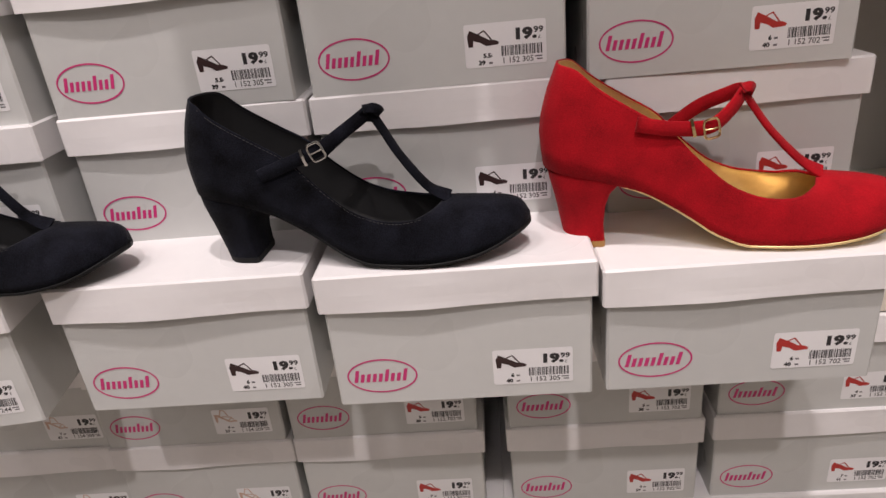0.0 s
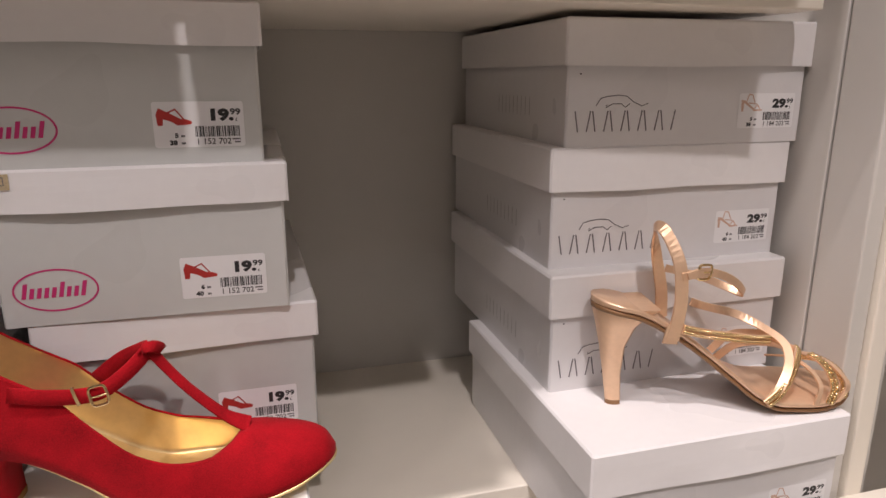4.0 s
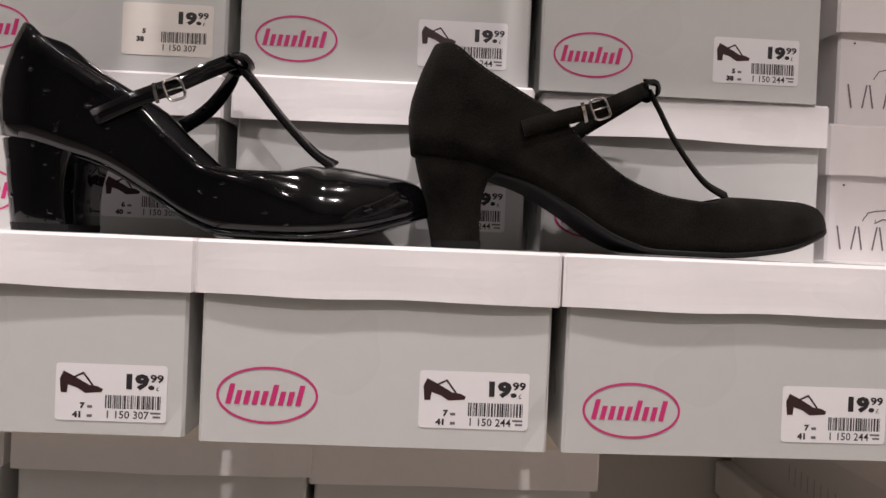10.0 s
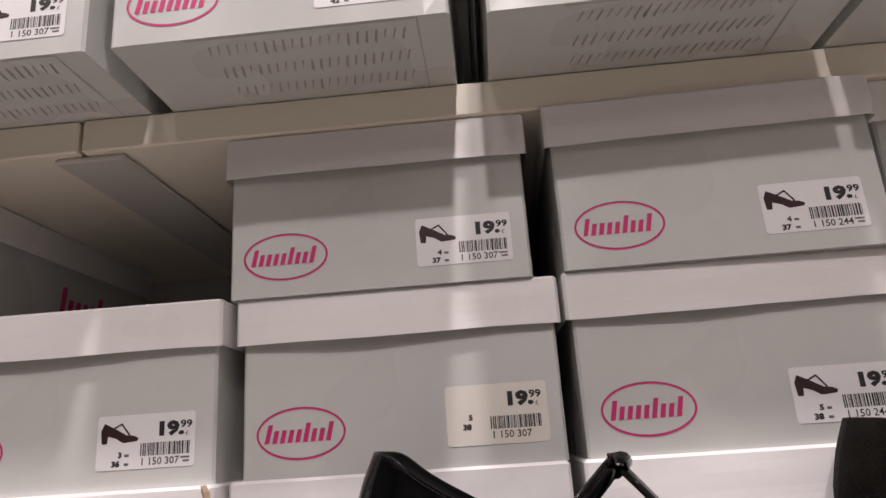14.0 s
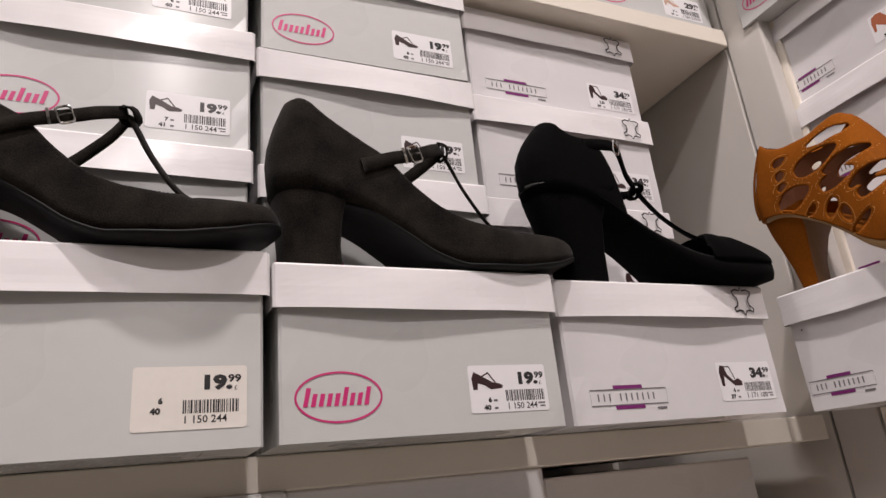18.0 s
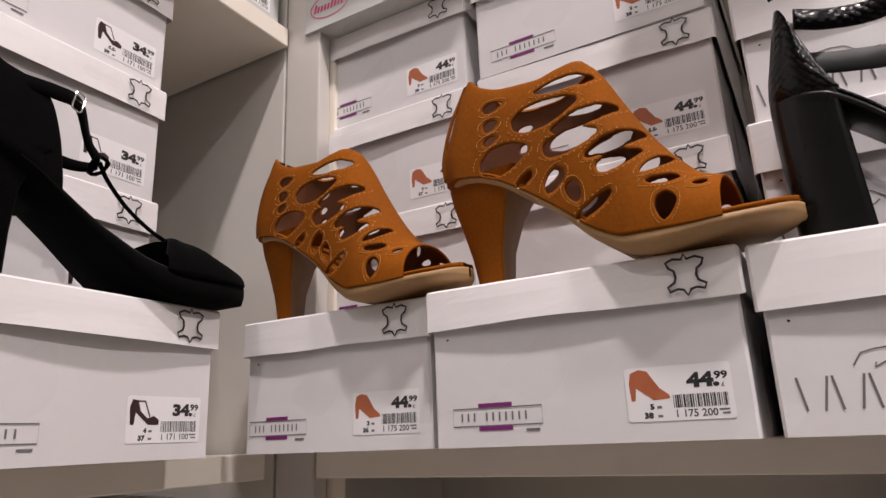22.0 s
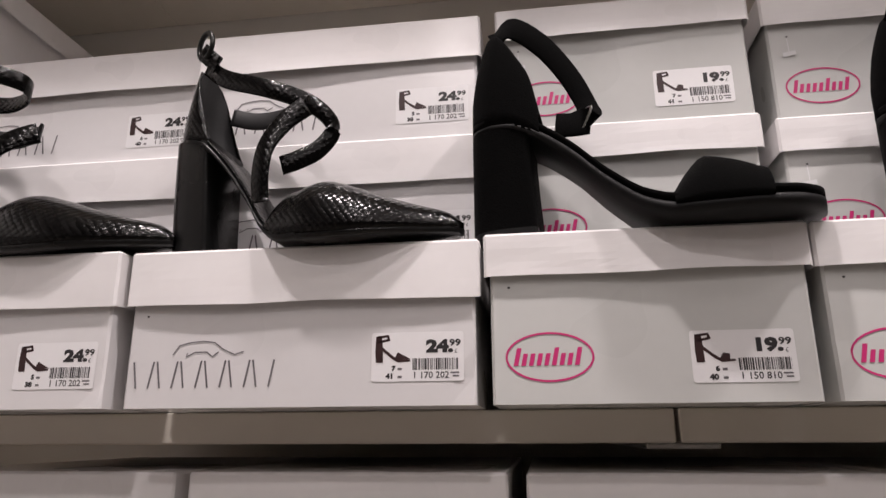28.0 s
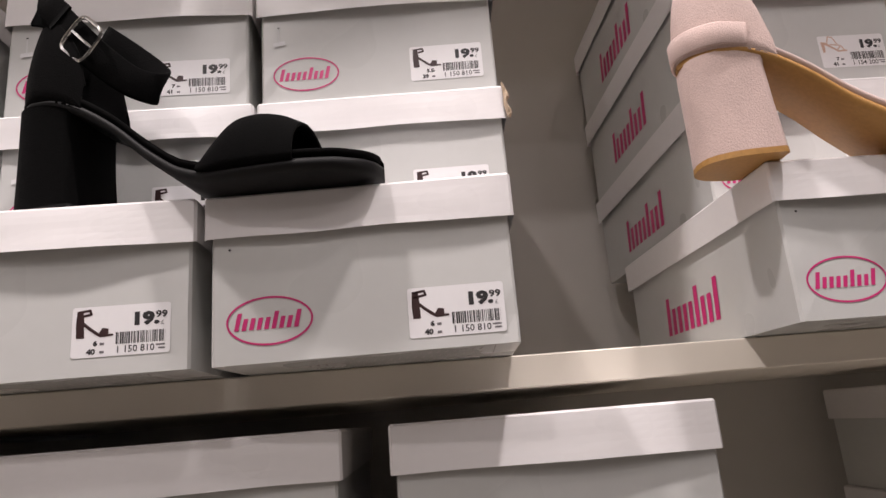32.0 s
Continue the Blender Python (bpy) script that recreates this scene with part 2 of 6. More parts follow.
M["gold_metal"] = surface("polished_brass", (0.80, 0.60, 0.32), 0.16, metal=1.0, vary=0.03)
M["heel_tip"] = surface("wood_heel_tip", (0.42, 0.22, 0.06), 0.5, vary=0.15, grain=60)


# ---- mesh helpers ----
def part(name, bm, material, parent=None, label="", smooth=False):
    me = bpy.data.meshes.new(name)
    if isinstance(bm, bpy.types.Mesh):
        me = bm
    else:
        bm.to_mesh(me)
        bm.free()
        for p in me.polygons:
            p.use_smooth = smooth
    if not me.materials:
        for mm in material if isinstance(material, (list, tuple)) else (material,):
            me.materials.append(mm)
    ob = new(name, me)
    if parent is not None:
        ob.parent = parent
    if label:
        ob["label"] = label
    return ob


def box_bm(x0, x1, y0, y1, z0, z1, bevel=0.0, seg=1, bm=None):
    bm = bm or bmesh.new()
    made = bmesh.ops.create_cube(bm, size=1.0, matrix=Matrix.Translation(((x0 + x1) / 2, (y0 + y1) / 2, (z0 + z1) / 2)) @ Matrix.Diagonal((x1 - x0, y1 - y0, z1 - z0, 1)))
    if bevel:
        edges = list({e for v in made["verts"] for e in v.link_edges})
        bmesh.ops.bevel(bm, geom=edges, offset=bevel, segments=seg, affect="EDGES", profile=0.6)
    return bm


def grid_bm(rows, closed_u=False, closed_v=False, bm=None):
    """A sheet through rows of points."""
    bm = bm or bmesh.new()
    vs = [[bm.verts.new(p) for p in row] for row in rows]
    n, m = len(vs), len(vs[0])
    for i in range(n if closed_u else n - 1):
        for j in range(m if closed_v else m - 1):
            a, b = vs[i][j], vs[i][(j + 1) % m]
            c, d = vs[(i + 1) % n][(j + 1) % m], vs[(i + 1) % n][j]
            try:
                bm.faces.new((a, b, c, d))
            except ValueError:
                pass
    return bm, vs


def hermite(points):
    """A smooth curve y(x) through a few points, with no overshoot."""
    xs, ys = np.array(points, float).T
    d = np.diff(ys) / np.diff(xs)
    m = np.zeros(len(xs))
    m[0], m[-1] = d[0], d[-1]
    for i in range(1, len(xs) - 1):
        m[i] = 0 if d[i - 1] * d[i] <= 0 else 2 * d[i - 1] * d[i] / (d[i - 1] + d[i])

    def value(x):
        x = min(max(x, xs[0]), xs[-1])
        i = min(int(np.searchsorted(xs, x, "right")) - 1, len(xs) - 2)
        h = xs[i + 1] - xs[i]
        t = (x - xs[i]) / h
        return float((2 * t**3 - 3 * t**2 + 1) * ys[i] + (t**3 - 2 * t**2 + t) * h * m[i] + (3 * t**2 - 2 * t**3) * ys[i + 1] + (t**3 - t**2) * h * m[i + 1])

    return value


def spline(points, n):
    """n points along a Catmull-Rom line."""
    p = [Vector(q) for q in points]
    p = [2 * p[0] - p[1]] + p + [2 * p[-1] - p[-2]]
    out = []
    for k in range(n):
        s = k / (n - 1) * (len(p) - 3)
        i = min(int(s), len(p) - 4)
        t = s - i
        a, b, c, d = p[i : i + 4]
        out.append(0.5 * (2 * b + (c - a) * t + (2 * a - 5 * b + 4 * c - d) * t * t + (3 * b - a - 3 * c + d) * t**3))
    return out


def ribbon_bm(points, wide, width, thick, n=24, closed=False, bm=None):
    """A flat strap along a line; wide: the direction of its width, one for all or one for each point."""
    line = spline(points, n)
    ups = spline(wide, n) if isinstance(wide, list) else [Vector(wide)] * n
    widths = [width] * n if not isinstance(width, list) else [np.interp(k / (n - 1), np.linspace(0, 1, len(width)), width) for k in range(n)]
    rows = []
    for k in range(n):
        t = (line[min(k + 1, n - 1)] - line[max(k - 1, 0)]).normalized()
        up = (ups[k] - ups[k].dot(t) * t).normalized()
        out = t.cross(up)
        w, h = widths[k] / 2, thick / 2
        rows.append([line[k] + up * w * a + out * h * b for a, b in ((-1, -0.4), (-0.9, -1), (0.9, -1), (1, -0.4), (1, 0.4), (0.9, 1), (-0.9, 1), (-1, 0.4))])
    bm, vs = grid_bm(rows, closed_v=True, bm=bm)
    bm.faces.new(vs[0])
    bm.faces.new(vs[-1])
    return bm


def tube_bm(points, radius, n=24, sides=8, closed=False, bm=None):
    line = [Vector(p) for p in points] if closed else spline(points, n)
    n = len(line)
    rows = []
    for k in range(n):
        t = (line[(k + 1) % n] - line[k - 1] if closed else line[min(k + 1, n - 1)] - line[max(k - 1, 0)]).normalized()
        a = t.orthogonal().normalized() if k == 0 else (a - a.dot(t) * t).normalized()
        b = t.cross(a)
        rows.append([line[k] + radius * (math.cos(q) * a + math.sin(q) * b) for q in (2 * math.pi * s / sides for s in range(sides))])
    bm, vs = grid_bm(rows, closed_u=closed, closed_v=True, bm=bm)
    if not closed:
        bm.faces.new(vs[0])
        bm.faces.new(vs[-1])
    return bm


def flat_bm(polys, bm=None):
    """Flat shapes in the plane y = 0, facing -y. polys: lists of (x, z)."""
    bm = bm or bmesh.new()
    for poly in polys:
        bm.faces.new([bm.verts.new((x, 0, z)) for x, z in poly])
    bmesh.ops.recalc_face_normals(bm, faces=bm.faces)
    for f in bm.faces:
        if f.normal.y > 0:
            f.normal_flip()
    return bm


def strokes(lines, width, closed=False):
    """Quads along the pieces of lines in the plane."""
    polys = []
    for line in lines:
        pts = [Vector(p) for p in line]
        pairs = list(zip(pts, pts[1:])) + ([(pts[-1], pts[0])] if closed else [])
        for a, b in pairs:
            d = (b - a).normalized() * width / 2
            nrm = Vector((-d.y, d.x))
            a2, b2 = a - d * 0.6, b + d * 0.6
            polys.append([(a2 + nrm)[:], (b2 + nrm)[:], (b2 - nrm)[:], (a2 - nrm)[:]])
    return polys


CACHE = {}


def words(text, size, bold=0.0, broad=1.0):
    """The mesh of some characters in the built-in font, standing up, facing -y. broad: how far they are stretched sideways."""
    key = (text, size, bold, broad)
    if key not in CACHE:
        data = bpy.data.curves.new("writing", "FONT")
        data.body, data.size, data.offset, data.resolution_u = text, size, bold, 2
        ob = new("writing", data)
        ob.rotation_euler = (radians(90), 0, 0)
        bpy.context.view_layer.update()
        me = bpy.data.meshes.new_from_object(ob.evaluated_get(bpy.context.evaluated_depsgraph_get()))
        me.transform(Matrix.Diagonal((broad, 1, 1, 1)) @ Matrix.Rotation(radians(90), 4, "X"))
        bpy.data.objects.remove(ob)
        CACHE[key] = me
    return CACHE[key]


def kept(key, make):
    if key not in CACHE:
        CACHE[key] = make()
    return CACHE[key]


def mesh_of(bm, material, smooth=False):
    me = bpy.data.meshes.new("piece")
    bm.to_mesh(me)
    bm.free()
    for p in me.polygons:
        p.use_smooth = smooth
    for mm in material if isinstance(material, (list, tuple)) else (material,):
        me.materials.append(mm)
    return me


def merged(pieces, material):
    """One mesh of several, each moved by (x, z)."""
    bm = bmesh.new()
    for me, x, z in pieces:
        n = len(bm.verts)
        bm.from_mesh(me)
        bm.verts.ensure_lookup_table()
        for v in bm.verts[n:]:
            v.co += Vector((x, 0, z))
    return mesh_of(bm, material)


# ---- the two shelf walls: A runs along x and faces -y, B runs along -y and faces -x ----
BX = 0.652
BAY = {"A": Matrix.Identity(4), "B": Matrix.Translation((BX, 0, 0)) @ Matrix.Rotation(radians(-90), 4, "Z")}
LEVEL = [0.156, 0.602, 1.047, 1.489, 1.935]
FRONT, BACK, BOARD = 0.078, 0.425, 0.023


def fixed(name, x0, x1, y0, y1, z0, z1, mat, bay="A", bevel=0.0015, label="", category="", parent=None):
    ob = part(name, box_bm(x0, x1, y0, y1, z0, z1, bevel, 2), M[mat], parent)
    if parent is None:
        ob.matrix_world = BAY[bay]
    return tagged(ob, label, category, kind="structure") if label else tagged(ob, kind="structure")


floor = fixed("floor", -4.2, 3.2, -4.6, 2.2, -0.05, 0.0, "tile", bevel=0, label="grey vinyl shop floor", category="floor")
ceiling = fixed("ceiling", -4.2, 3.2, -4.6, 2.2, 3.4, 3.45, "plaster", bevel=0, label="white plastered shop ceiling", category="ceiling")
for name, x0, x1, y0, y1 in (("wall_south", -4.2, 3.2, -4.7, -4.6), ("wall_west", -4.3, -4.2, -4.6, 2.2), ("wall_north", -4.2, 3.2, 0.5, 0.6), ("wall_east", 1.15, 1.25, -4.6, 0.5)):
    fixed(name, x0, x1, y0, y1, 0.0, 3.4, "shop_wall", bevel=0, label="plain grey shop wall", category="wall")
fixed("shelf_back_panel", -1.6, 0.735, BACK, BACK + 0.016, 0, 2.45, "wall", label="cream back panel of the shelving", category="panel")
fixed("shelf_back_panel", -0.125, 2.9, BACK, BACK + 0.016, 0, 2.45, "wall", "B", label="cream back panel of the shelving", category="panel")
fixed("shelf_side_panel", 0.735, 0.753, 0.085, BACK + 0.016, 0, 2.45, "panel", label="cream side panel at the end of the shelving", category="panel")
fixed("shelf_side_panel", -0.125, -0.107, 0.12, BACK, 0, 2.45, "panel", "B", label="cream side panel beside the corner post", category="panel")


def corner_post():
    root = tagged(new("corner_post"), "cream upright post with a groove where the shelves meet", "post", kind="structure")
    part("post_face", box_bm(0.7345, 0.752, 0.036, 0.082, 0, 2.45, 0.002, 2), M["panel"], root)
    part("post_edge", box_bm(0.7535, 0.772, 0.030, 0.082, 0, 2.45, 0.002, 2), M["shelf"], root)
    part("post_flange", box_bm(0.7735, 0.80, 0.050, 0.092, 0, 2.45, 0.002, 2), M["panel"], root)
    return root


corner_post()


def shelf(bay, u0, u1, z, joints, front=FRONT):
    """One run of boards with a small gap at each joint, and the bracket under it."""
    ends = [u0] + joints + [u1]
    for a, b in zip(ends, ends[1:]):
        ob = tagged(new("shelf_board"), "white melamine shelf board with a square front edge", "shelf", "shelf boards", "structure")
        ob.matrix_world = BAY[bay]
        part("board", box_bm(a + 0.0015, b - 0.0015, front, BACK - 0.001, z - BOARD, z - 0.0005, 0.001), M["shelf"], ob)
    for j in joints:
        ob = tagged(new("shelf_bracket"), "white steel bracket under the shelf joint", "bracket", "shelf brackets", "structure")
        ob.matrix_world = BAY[bay]
        part("bracket_plate", box_bm(j - 0.02, j + 0.028, front + 0.006, BACK - 0.01, z - BOARD - 0.004, z - BOARD - 0.0003, 0.001), M["steel"], ob)


for k, z in enumerate(LEVEL):
    shelf("A", -1.55, (0.733, 0.733, 0.704, 0.719, 0.733)[k], z, [-0.283], 0.125 if k == 1 else FRONT)
    if k < 4:
        shelf("B", -0.032, 2.85, z, [0.952])


# added boards, out of view, with fronts set to shade wall B's upper stacks
fixed("shade_shelf", -0.032, 0.3395, 0.018, BACK - 0.001, 2.075, 2.105, "shelf", "B", label="unseen white melamine shelf board added to shade the upper boxes", category="shelf")
fixed("shade_shelf", 0.3405, 2.85, -0.040, BACK - 0.001, 2.075, 2.105, "shelf", "B", label="unseen white melamine shelf board added to shade the upper boxes", category="shelf")


# ---- boxes ----

KIND = {
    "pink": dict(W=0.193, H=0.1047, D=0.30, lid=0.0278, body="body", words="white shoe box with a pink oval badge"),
    "cat": dict(W=0.236, H=0.1025, D=0.292, lid=0.0370, body="body_white", words="white shoe box with thin dark print"),
    "fifth": dict(W=0.2035, H=0.1045, D=0.30, lid=0.0280, body="body_white", words="white shoe box with a framed purple badge"),
    "plain": dict(W=0.215, H=0.1, D=0.30, lid=0.031, body="body", words="plain white shoe box"),
}


def shell(w0, w1, d0, d1, z0, z1, bow_top, bow_bottom, seed, floor_face=True, top_face=True, wear=1.0, ripple=0.0, crumple=0.0):
    """An upright card box whose front is bowed and worn a little, as handled card is. ripple: how uneven its lower edge is."""
    rng = random.Random(seed)
    ph, am = rng.uniform(0, 6.28), rng.uniform(0.4, 1.0)
    n, m, r = 15, 7, 0.0016
    rows = []
    for j in range(m + 1):
        f = j / (m - 1)
        z = z0 + (z1 - r - z0) * f if j < m else z1
        bow = bow_bottom * (1 - f) + bow_top * f if j < m else 0.0
        inset = r if j == m else 0.0
        row = []
        for k in range(n):
            s = k / (n - 1)
            out = bow * (math.sin(math.pi * s) * am + 0.35 * math.sin(2 * math.pi * s + ph) * math.sin(math.pi * s))
            corner = max(0.0, 1 - 15 * min(s, 1 - s)) * max(0.0, 1 - 1.6 * min(f, 1.0))
            dent = noise.noise((s * 5 + seed, f * 2.2, 0.5 * seed)) * 0.0007 * wear + noise.noise((s * 16, f * 9, 3.1 * seed)) * crumple * corner
            drop = (1 - min(f, 1.0)) * ripple * noise.noise((s * 3.2, 7.7, 1.7 * seed))
            row.append((w0 + inset + (r if k == 0 else -r if k == n - 1 else 0) * (inset == 0) + (w1 - w0 - 2 * inset) * s, d0 - out + inset - (dent if j < m else 0), z + drop))
        row += [(w1 - inset, d0 + r + inset, z), (w1 - inset, (d0 + d1) / 2, z), (w1 - inset, d1 - inset, z), (w0 + inset, d1 - inset, z), (w0 + inset, (d0 + d1) / 2, z), (w0 + inset, d0 + r + inset, z)]
        rows.append(row)
    bm, vs = grid_bm(rows, closed_v=True)
    if top_face:
        bm.faces.new(vs[-1])
    if floor_face:
        bm.faces.new(vs[0][::-1])
    bmesh.ops.recalc_face_normals(bm, faces=bm.faces)
    return bm


def ellipse(cx, cz, a, b, n=40):
    return [(cx + a * math.cos(2 * math.pi * k / n), cz + b * math.sin(2 * math.pi * k / n)) for k in range(n)]


def ring_polys(cx, cz, a, b, t, n=44):
    o, i = ellipse(cx, cz, a, b, n), ellipse(cx, cz, a - t, b - t, n)
    return [[o[k], o[(k + 1) % n], i[(k + 1) % n], i[k]] for k in range(n)]


def bar_word(x, z, w, h, heights, lean=0.22, gap=0.42, mid=(0.28, 0.42)):
    """A row of slanted plain bars on a thin line that stands for a brand's lettering."""
    top_side, low_side, step = [], [], w / len(heights)
    at = lambda px, pz: (px + lean * pz, z + pz)  # noqa: E731
    for k, hh in enumerate(heights):
        x0, x1 = x + k * step, x + (k + 1 - gap) * step
        top_side += [at(x0, h * mid[1]), at(x0, hh * h), at(x1, hh * h), at(x1, h * mid[1])]
        low_side += [at(x0, h * mid[0]), at(x0, 0), at(x1, 0), at(x1, h * mid[0])]
    return [top_side + low_side[::-1]]


def line_bm(points, width, closed=False, bm=None):
    """A thin drawn line in the plane y = 0."""
    pts, rows = [Vector(p) for p in points], []
    n = len(pts)
    for k in range(n):
        a = pts[k - 1] if k or closed else pts[k]
        b = pts[(k + 1) % n] if k < n - 1 or closed else pts[k]
        d = (b - a).normalized() * width / 2
        rows.append([(pts[k].x - d.y, 0, pts[k].y + d.x), (pts[k].x + d.y, 0, pts[k].y - d.x)])
    return grid_bm(rows, closed_u=closed, bm=bm)[0]


PINK_WORD = [1.0, 0.68, 0.68, 0.68, 0.68, 1.0, 0.68, 0.68, 1.0]


def badge(kind, root, face, mark=(0, 0), frame_w=0.062):
    """The brand's mark in plain shapes."""
    if kind == "pink":
        ring = part("badge_ring", kept("ring", lambda: mesh_of(line_bm(ellipse(0.038, 0.0245, 0.0256, 0.0142, 44), 0.0012, True), M["pink"])), None, root, "thin pink oval")
        for k, hh in enumerate(PINK_WORD):
            ob = part("badge_bar", kept(("bar", hh), lambda: mesh_of(flat_bm([[(0, 0), (0.0027, 0), (0.0027 + 0.0023 * hh, 0.0105 * hh), (0.0023 * hh, 0.0105 * hh)]]), M["pink"])), None, root)
            ob.location = (0.0165 + k * 0.0045 + mark[0], face, 0.0195 + mark[1])
        marks = [ring]
    elif kind == "cat":
        back = [(0.026, 0.036), (0.030, 0.042), (0.036, 0.0435), (0.046, 0.0445), (0.054, 0.0435), (0.060, 0.039), (0.068, 0.0355), (0.074, 0.0375)]
        under = [(0.036, 0.037), (0.035, 0.0345), (0.041, 0.0375), (0.049, 0.0375), (0.053, 0.0345), (0.057, 0.0375)]
        small = frame_w < 0.06
        step, off = (0.0079, 0.001) if small else (0.0081, 0.009)
        for k in range(12):
            ob = part("badge_bar", kept("cat_bar", lambda: mesh_of(flat_bm([[(-0.00060, 0), (0.00060, 0), (0.00060, 0.0172), (-0.00060, 0.0172)]]), M["grey_ink"])), None, root)
            ob.matrix_local = pose(0.0115 + k * step + mark[0], face, 0.0125 + mark[1], 0, 10 if k % 2 else -10, 0)
        marks = [part("badge_line", kept(("cat_line", k, small), lambda: mesh_of(line_bm([(a + off, b - 0.0025) for a, b in line], 0.0008), M["grey_ink"])), None, root, "thin drawn line") for k, line in enumerate((back, under))]
    else:
        x0, x1, z0, z1 = 0.0195, 0.0195 + frame_w, 0.0130, 0.0240
        edge = part("badge_frame", kept(("fifth_frame", frame_w), lambda: mesh_of(line_bm([(x0, z0), (x1, z0), (x1, z1), (x0, z1)], 0.0008, True), M["grey_ink"])), None, root, "thin grey frame")
        for k in range(10):
            ob = part("badge_bar", kept("fifth_bar", lambda: mesh_of(flat_bm([[(0, 0), (0.0012, 0), (0.0012, 0.0052), (0, 0.0052)]]), M["grey_ink"])), None, root)
            ob.location = (x0 + 0.006 + (k * 0.0042 + (0.004 if k > 2 else 0)) * frame_w / 0.058 + mark[0], face, z0 + 0.0030 + mark[1])
        soft = part("badge_bar", kept(("fifth_soft", frame_w), lambda: mesh_of(flat_bm([[(x1 - 0.011, z0 - 0.0042), (x1 - 0.002, z0 - 0.0042), (x1 - 0.002, z0 - 0.0026), (x1 - 0.011, z0 - 0.0026)]]), M["grey_ink"])), None, root, "small grey lettering bar")
        marks = [edge, soft]
        for z in (z1 + 0.0003, z0 - 0.0030):
            marks.append(part("purple_bar", kept(("purple", z, frame_w), lambda: mesh_of(flat_bm([[(x0 + frame_w * 0.3, z), (x0 + frame_w * 0.68, z), (x0 + frame_w * 0.68, z + 0.0027), (x0 + frame_w * 0.3, z + 0.0027)]]), M["purple"])), None, root, "purple bar"))
    for ob in marks:
        ob.location = (mark[0], face, mark[1])


def hide_mesh():
    """The outline of a tanned hide."""
    half = [(0.0, 1.0), (0.14, 0.74), (0.60, 0.82), (0.98, 0.66), (0.86, 0.38), (0.60, 0.22), (0.54, -0.08), (0.62, -0.34), (1.0, -0.55), (0.90, -0.78), (0.50, -0.68), (0.20, -0.74), (0.0, -1.02)]
    pts = [(0.0105 * x, 0.0118 * z) for x, z in half + [(-x, z) for x, z in half[-2:0:-1]]]
    return mesh_of(line_bm(pts, 0.0015, True), M["ink"])


def base_mesh(kind):
    """Size tables printed on the underside."""
    k = KIND[kind]
    polys = []
    rng = random.Random(4)
    for row in range(3):
        y0 = 0.012 + row * 0.022
        for c in range(22):
            x = 0.055 + c * 0.0052
            polys.append([(x, y0), (x + 0.0012, y0), (x - 0.001, y0 + rng.uniform(0.006, 0.014)), (x - 0.0022, y0 + 0.010)])
    polys += strokes([[(0.045, 0.005), (0.172, 0.005), (0.172, 0.08)]], 0.0006)
    bm = bmesh.new()
    for poly in polys:
        bm.faces.new([bm.verts.new((x, y, 0)) for x, y in poly])
    return mesh_of(bm, M["print_lines"])


def silhouette(style):
    """Small pictures of the shoes on the stickers, 18 mm long."""
    pump = [(0, 0.0), (0.0026, 0.0), (0.003, 0.0035), (0.007, 0.0022), (0.0105, 0), (0.0175, 0.0006), (0.018, 0.002), (0.0155, 0.0032), (0.012, 0.0036), (0.0085, 0.0056), (0.005, 0.0075), (0.001, 0.0095), (-0.0006, 0.006)]
    if style == "pump":
        return [pump] + strokes([[(0.005, 0.0066), (0.0095, 0.0088), (0.0135, 0.0036)]], 0.0008)
    if style == "sandal":
        sole = [(0, 0.0), (0.0016, 0), (0.002, 0.006), (0.008, 0.0022), (0.011, 0), (0.0175, 0.0004), (0.0178, 0.0014), (0.0115, 0.0014), (0.0075, 0.0042), (0.003, 0.0078), (-0.0006, 0.0082)]
        return [sole] + strokes([[(0.004, 0.007), (0.0055, 0.0122), (0.0085, 0.0118), (0.011, 0.0065)], [(0.006, 0.006), (0.0125, 0.0052)], [(0.011, 0.002), (0.0135, 0.0048), (0.016, 0.001)]], 0.0008)
    if style == "tstrap":
        sole = [(0, 0.0), (0.0022, 0), (0.003, 0.0065), (0.0085, 0.002), (0.011, 0), (0.0175, 0), (0.0178, 0.0026), (0.0145, 0.0048), (0.0105, 0.0034), (0.006, 0.0072), (0.0042, 0.013), (0.0008, 0.0135), (-0.0008, 0.009)]
        return [sole] + strokes([[(0.0035, 0.0125), (0.0085, 0.0125), (0.0118, 0.0045)]], 0.0008)
    if style == "cage":
        return [[(0, 0), (0.0018, 0), (0.0026, 0.006), (0.0075, 0.0022), (0.0105, 0), (0.018, 0.0006), (0.0176, 0.0022), (0.0135, 0.0055), (0.0085, 0.0135), (0.0045, 0.0145), (0.0005, 0.013), (-0.0006, 0.008)]]
    sole = [(0, 0), (0.0038, 0), (0.0036, 0.0058), (0.0085, 0.0018), (0.0115, 0), (0.018, 0.0004), (0.0178, 0.0014), (0.0115, 0.0016), (0.0075, 0.0045), (0.0036, 0.0078), (0.003, 0.0135), (0.0, 0.0135), (-0.0004, 0.006)]
    band = [[(0.0105, 0.0014), (0.0125, 0.0046), (0.0155, 0.0040), (0.0155, 0.0014)]] if style == "block" else [[(0.0095, 0.0014), (0.0115, 0.0052), (0.0182, 0.0016)]]
    return [sole] + band + strokes([[(0.001, 0.0130), (0.0062, 0.0136), (0.0068, 0.0116), (0.001, 0.0105)]], 0.0012)


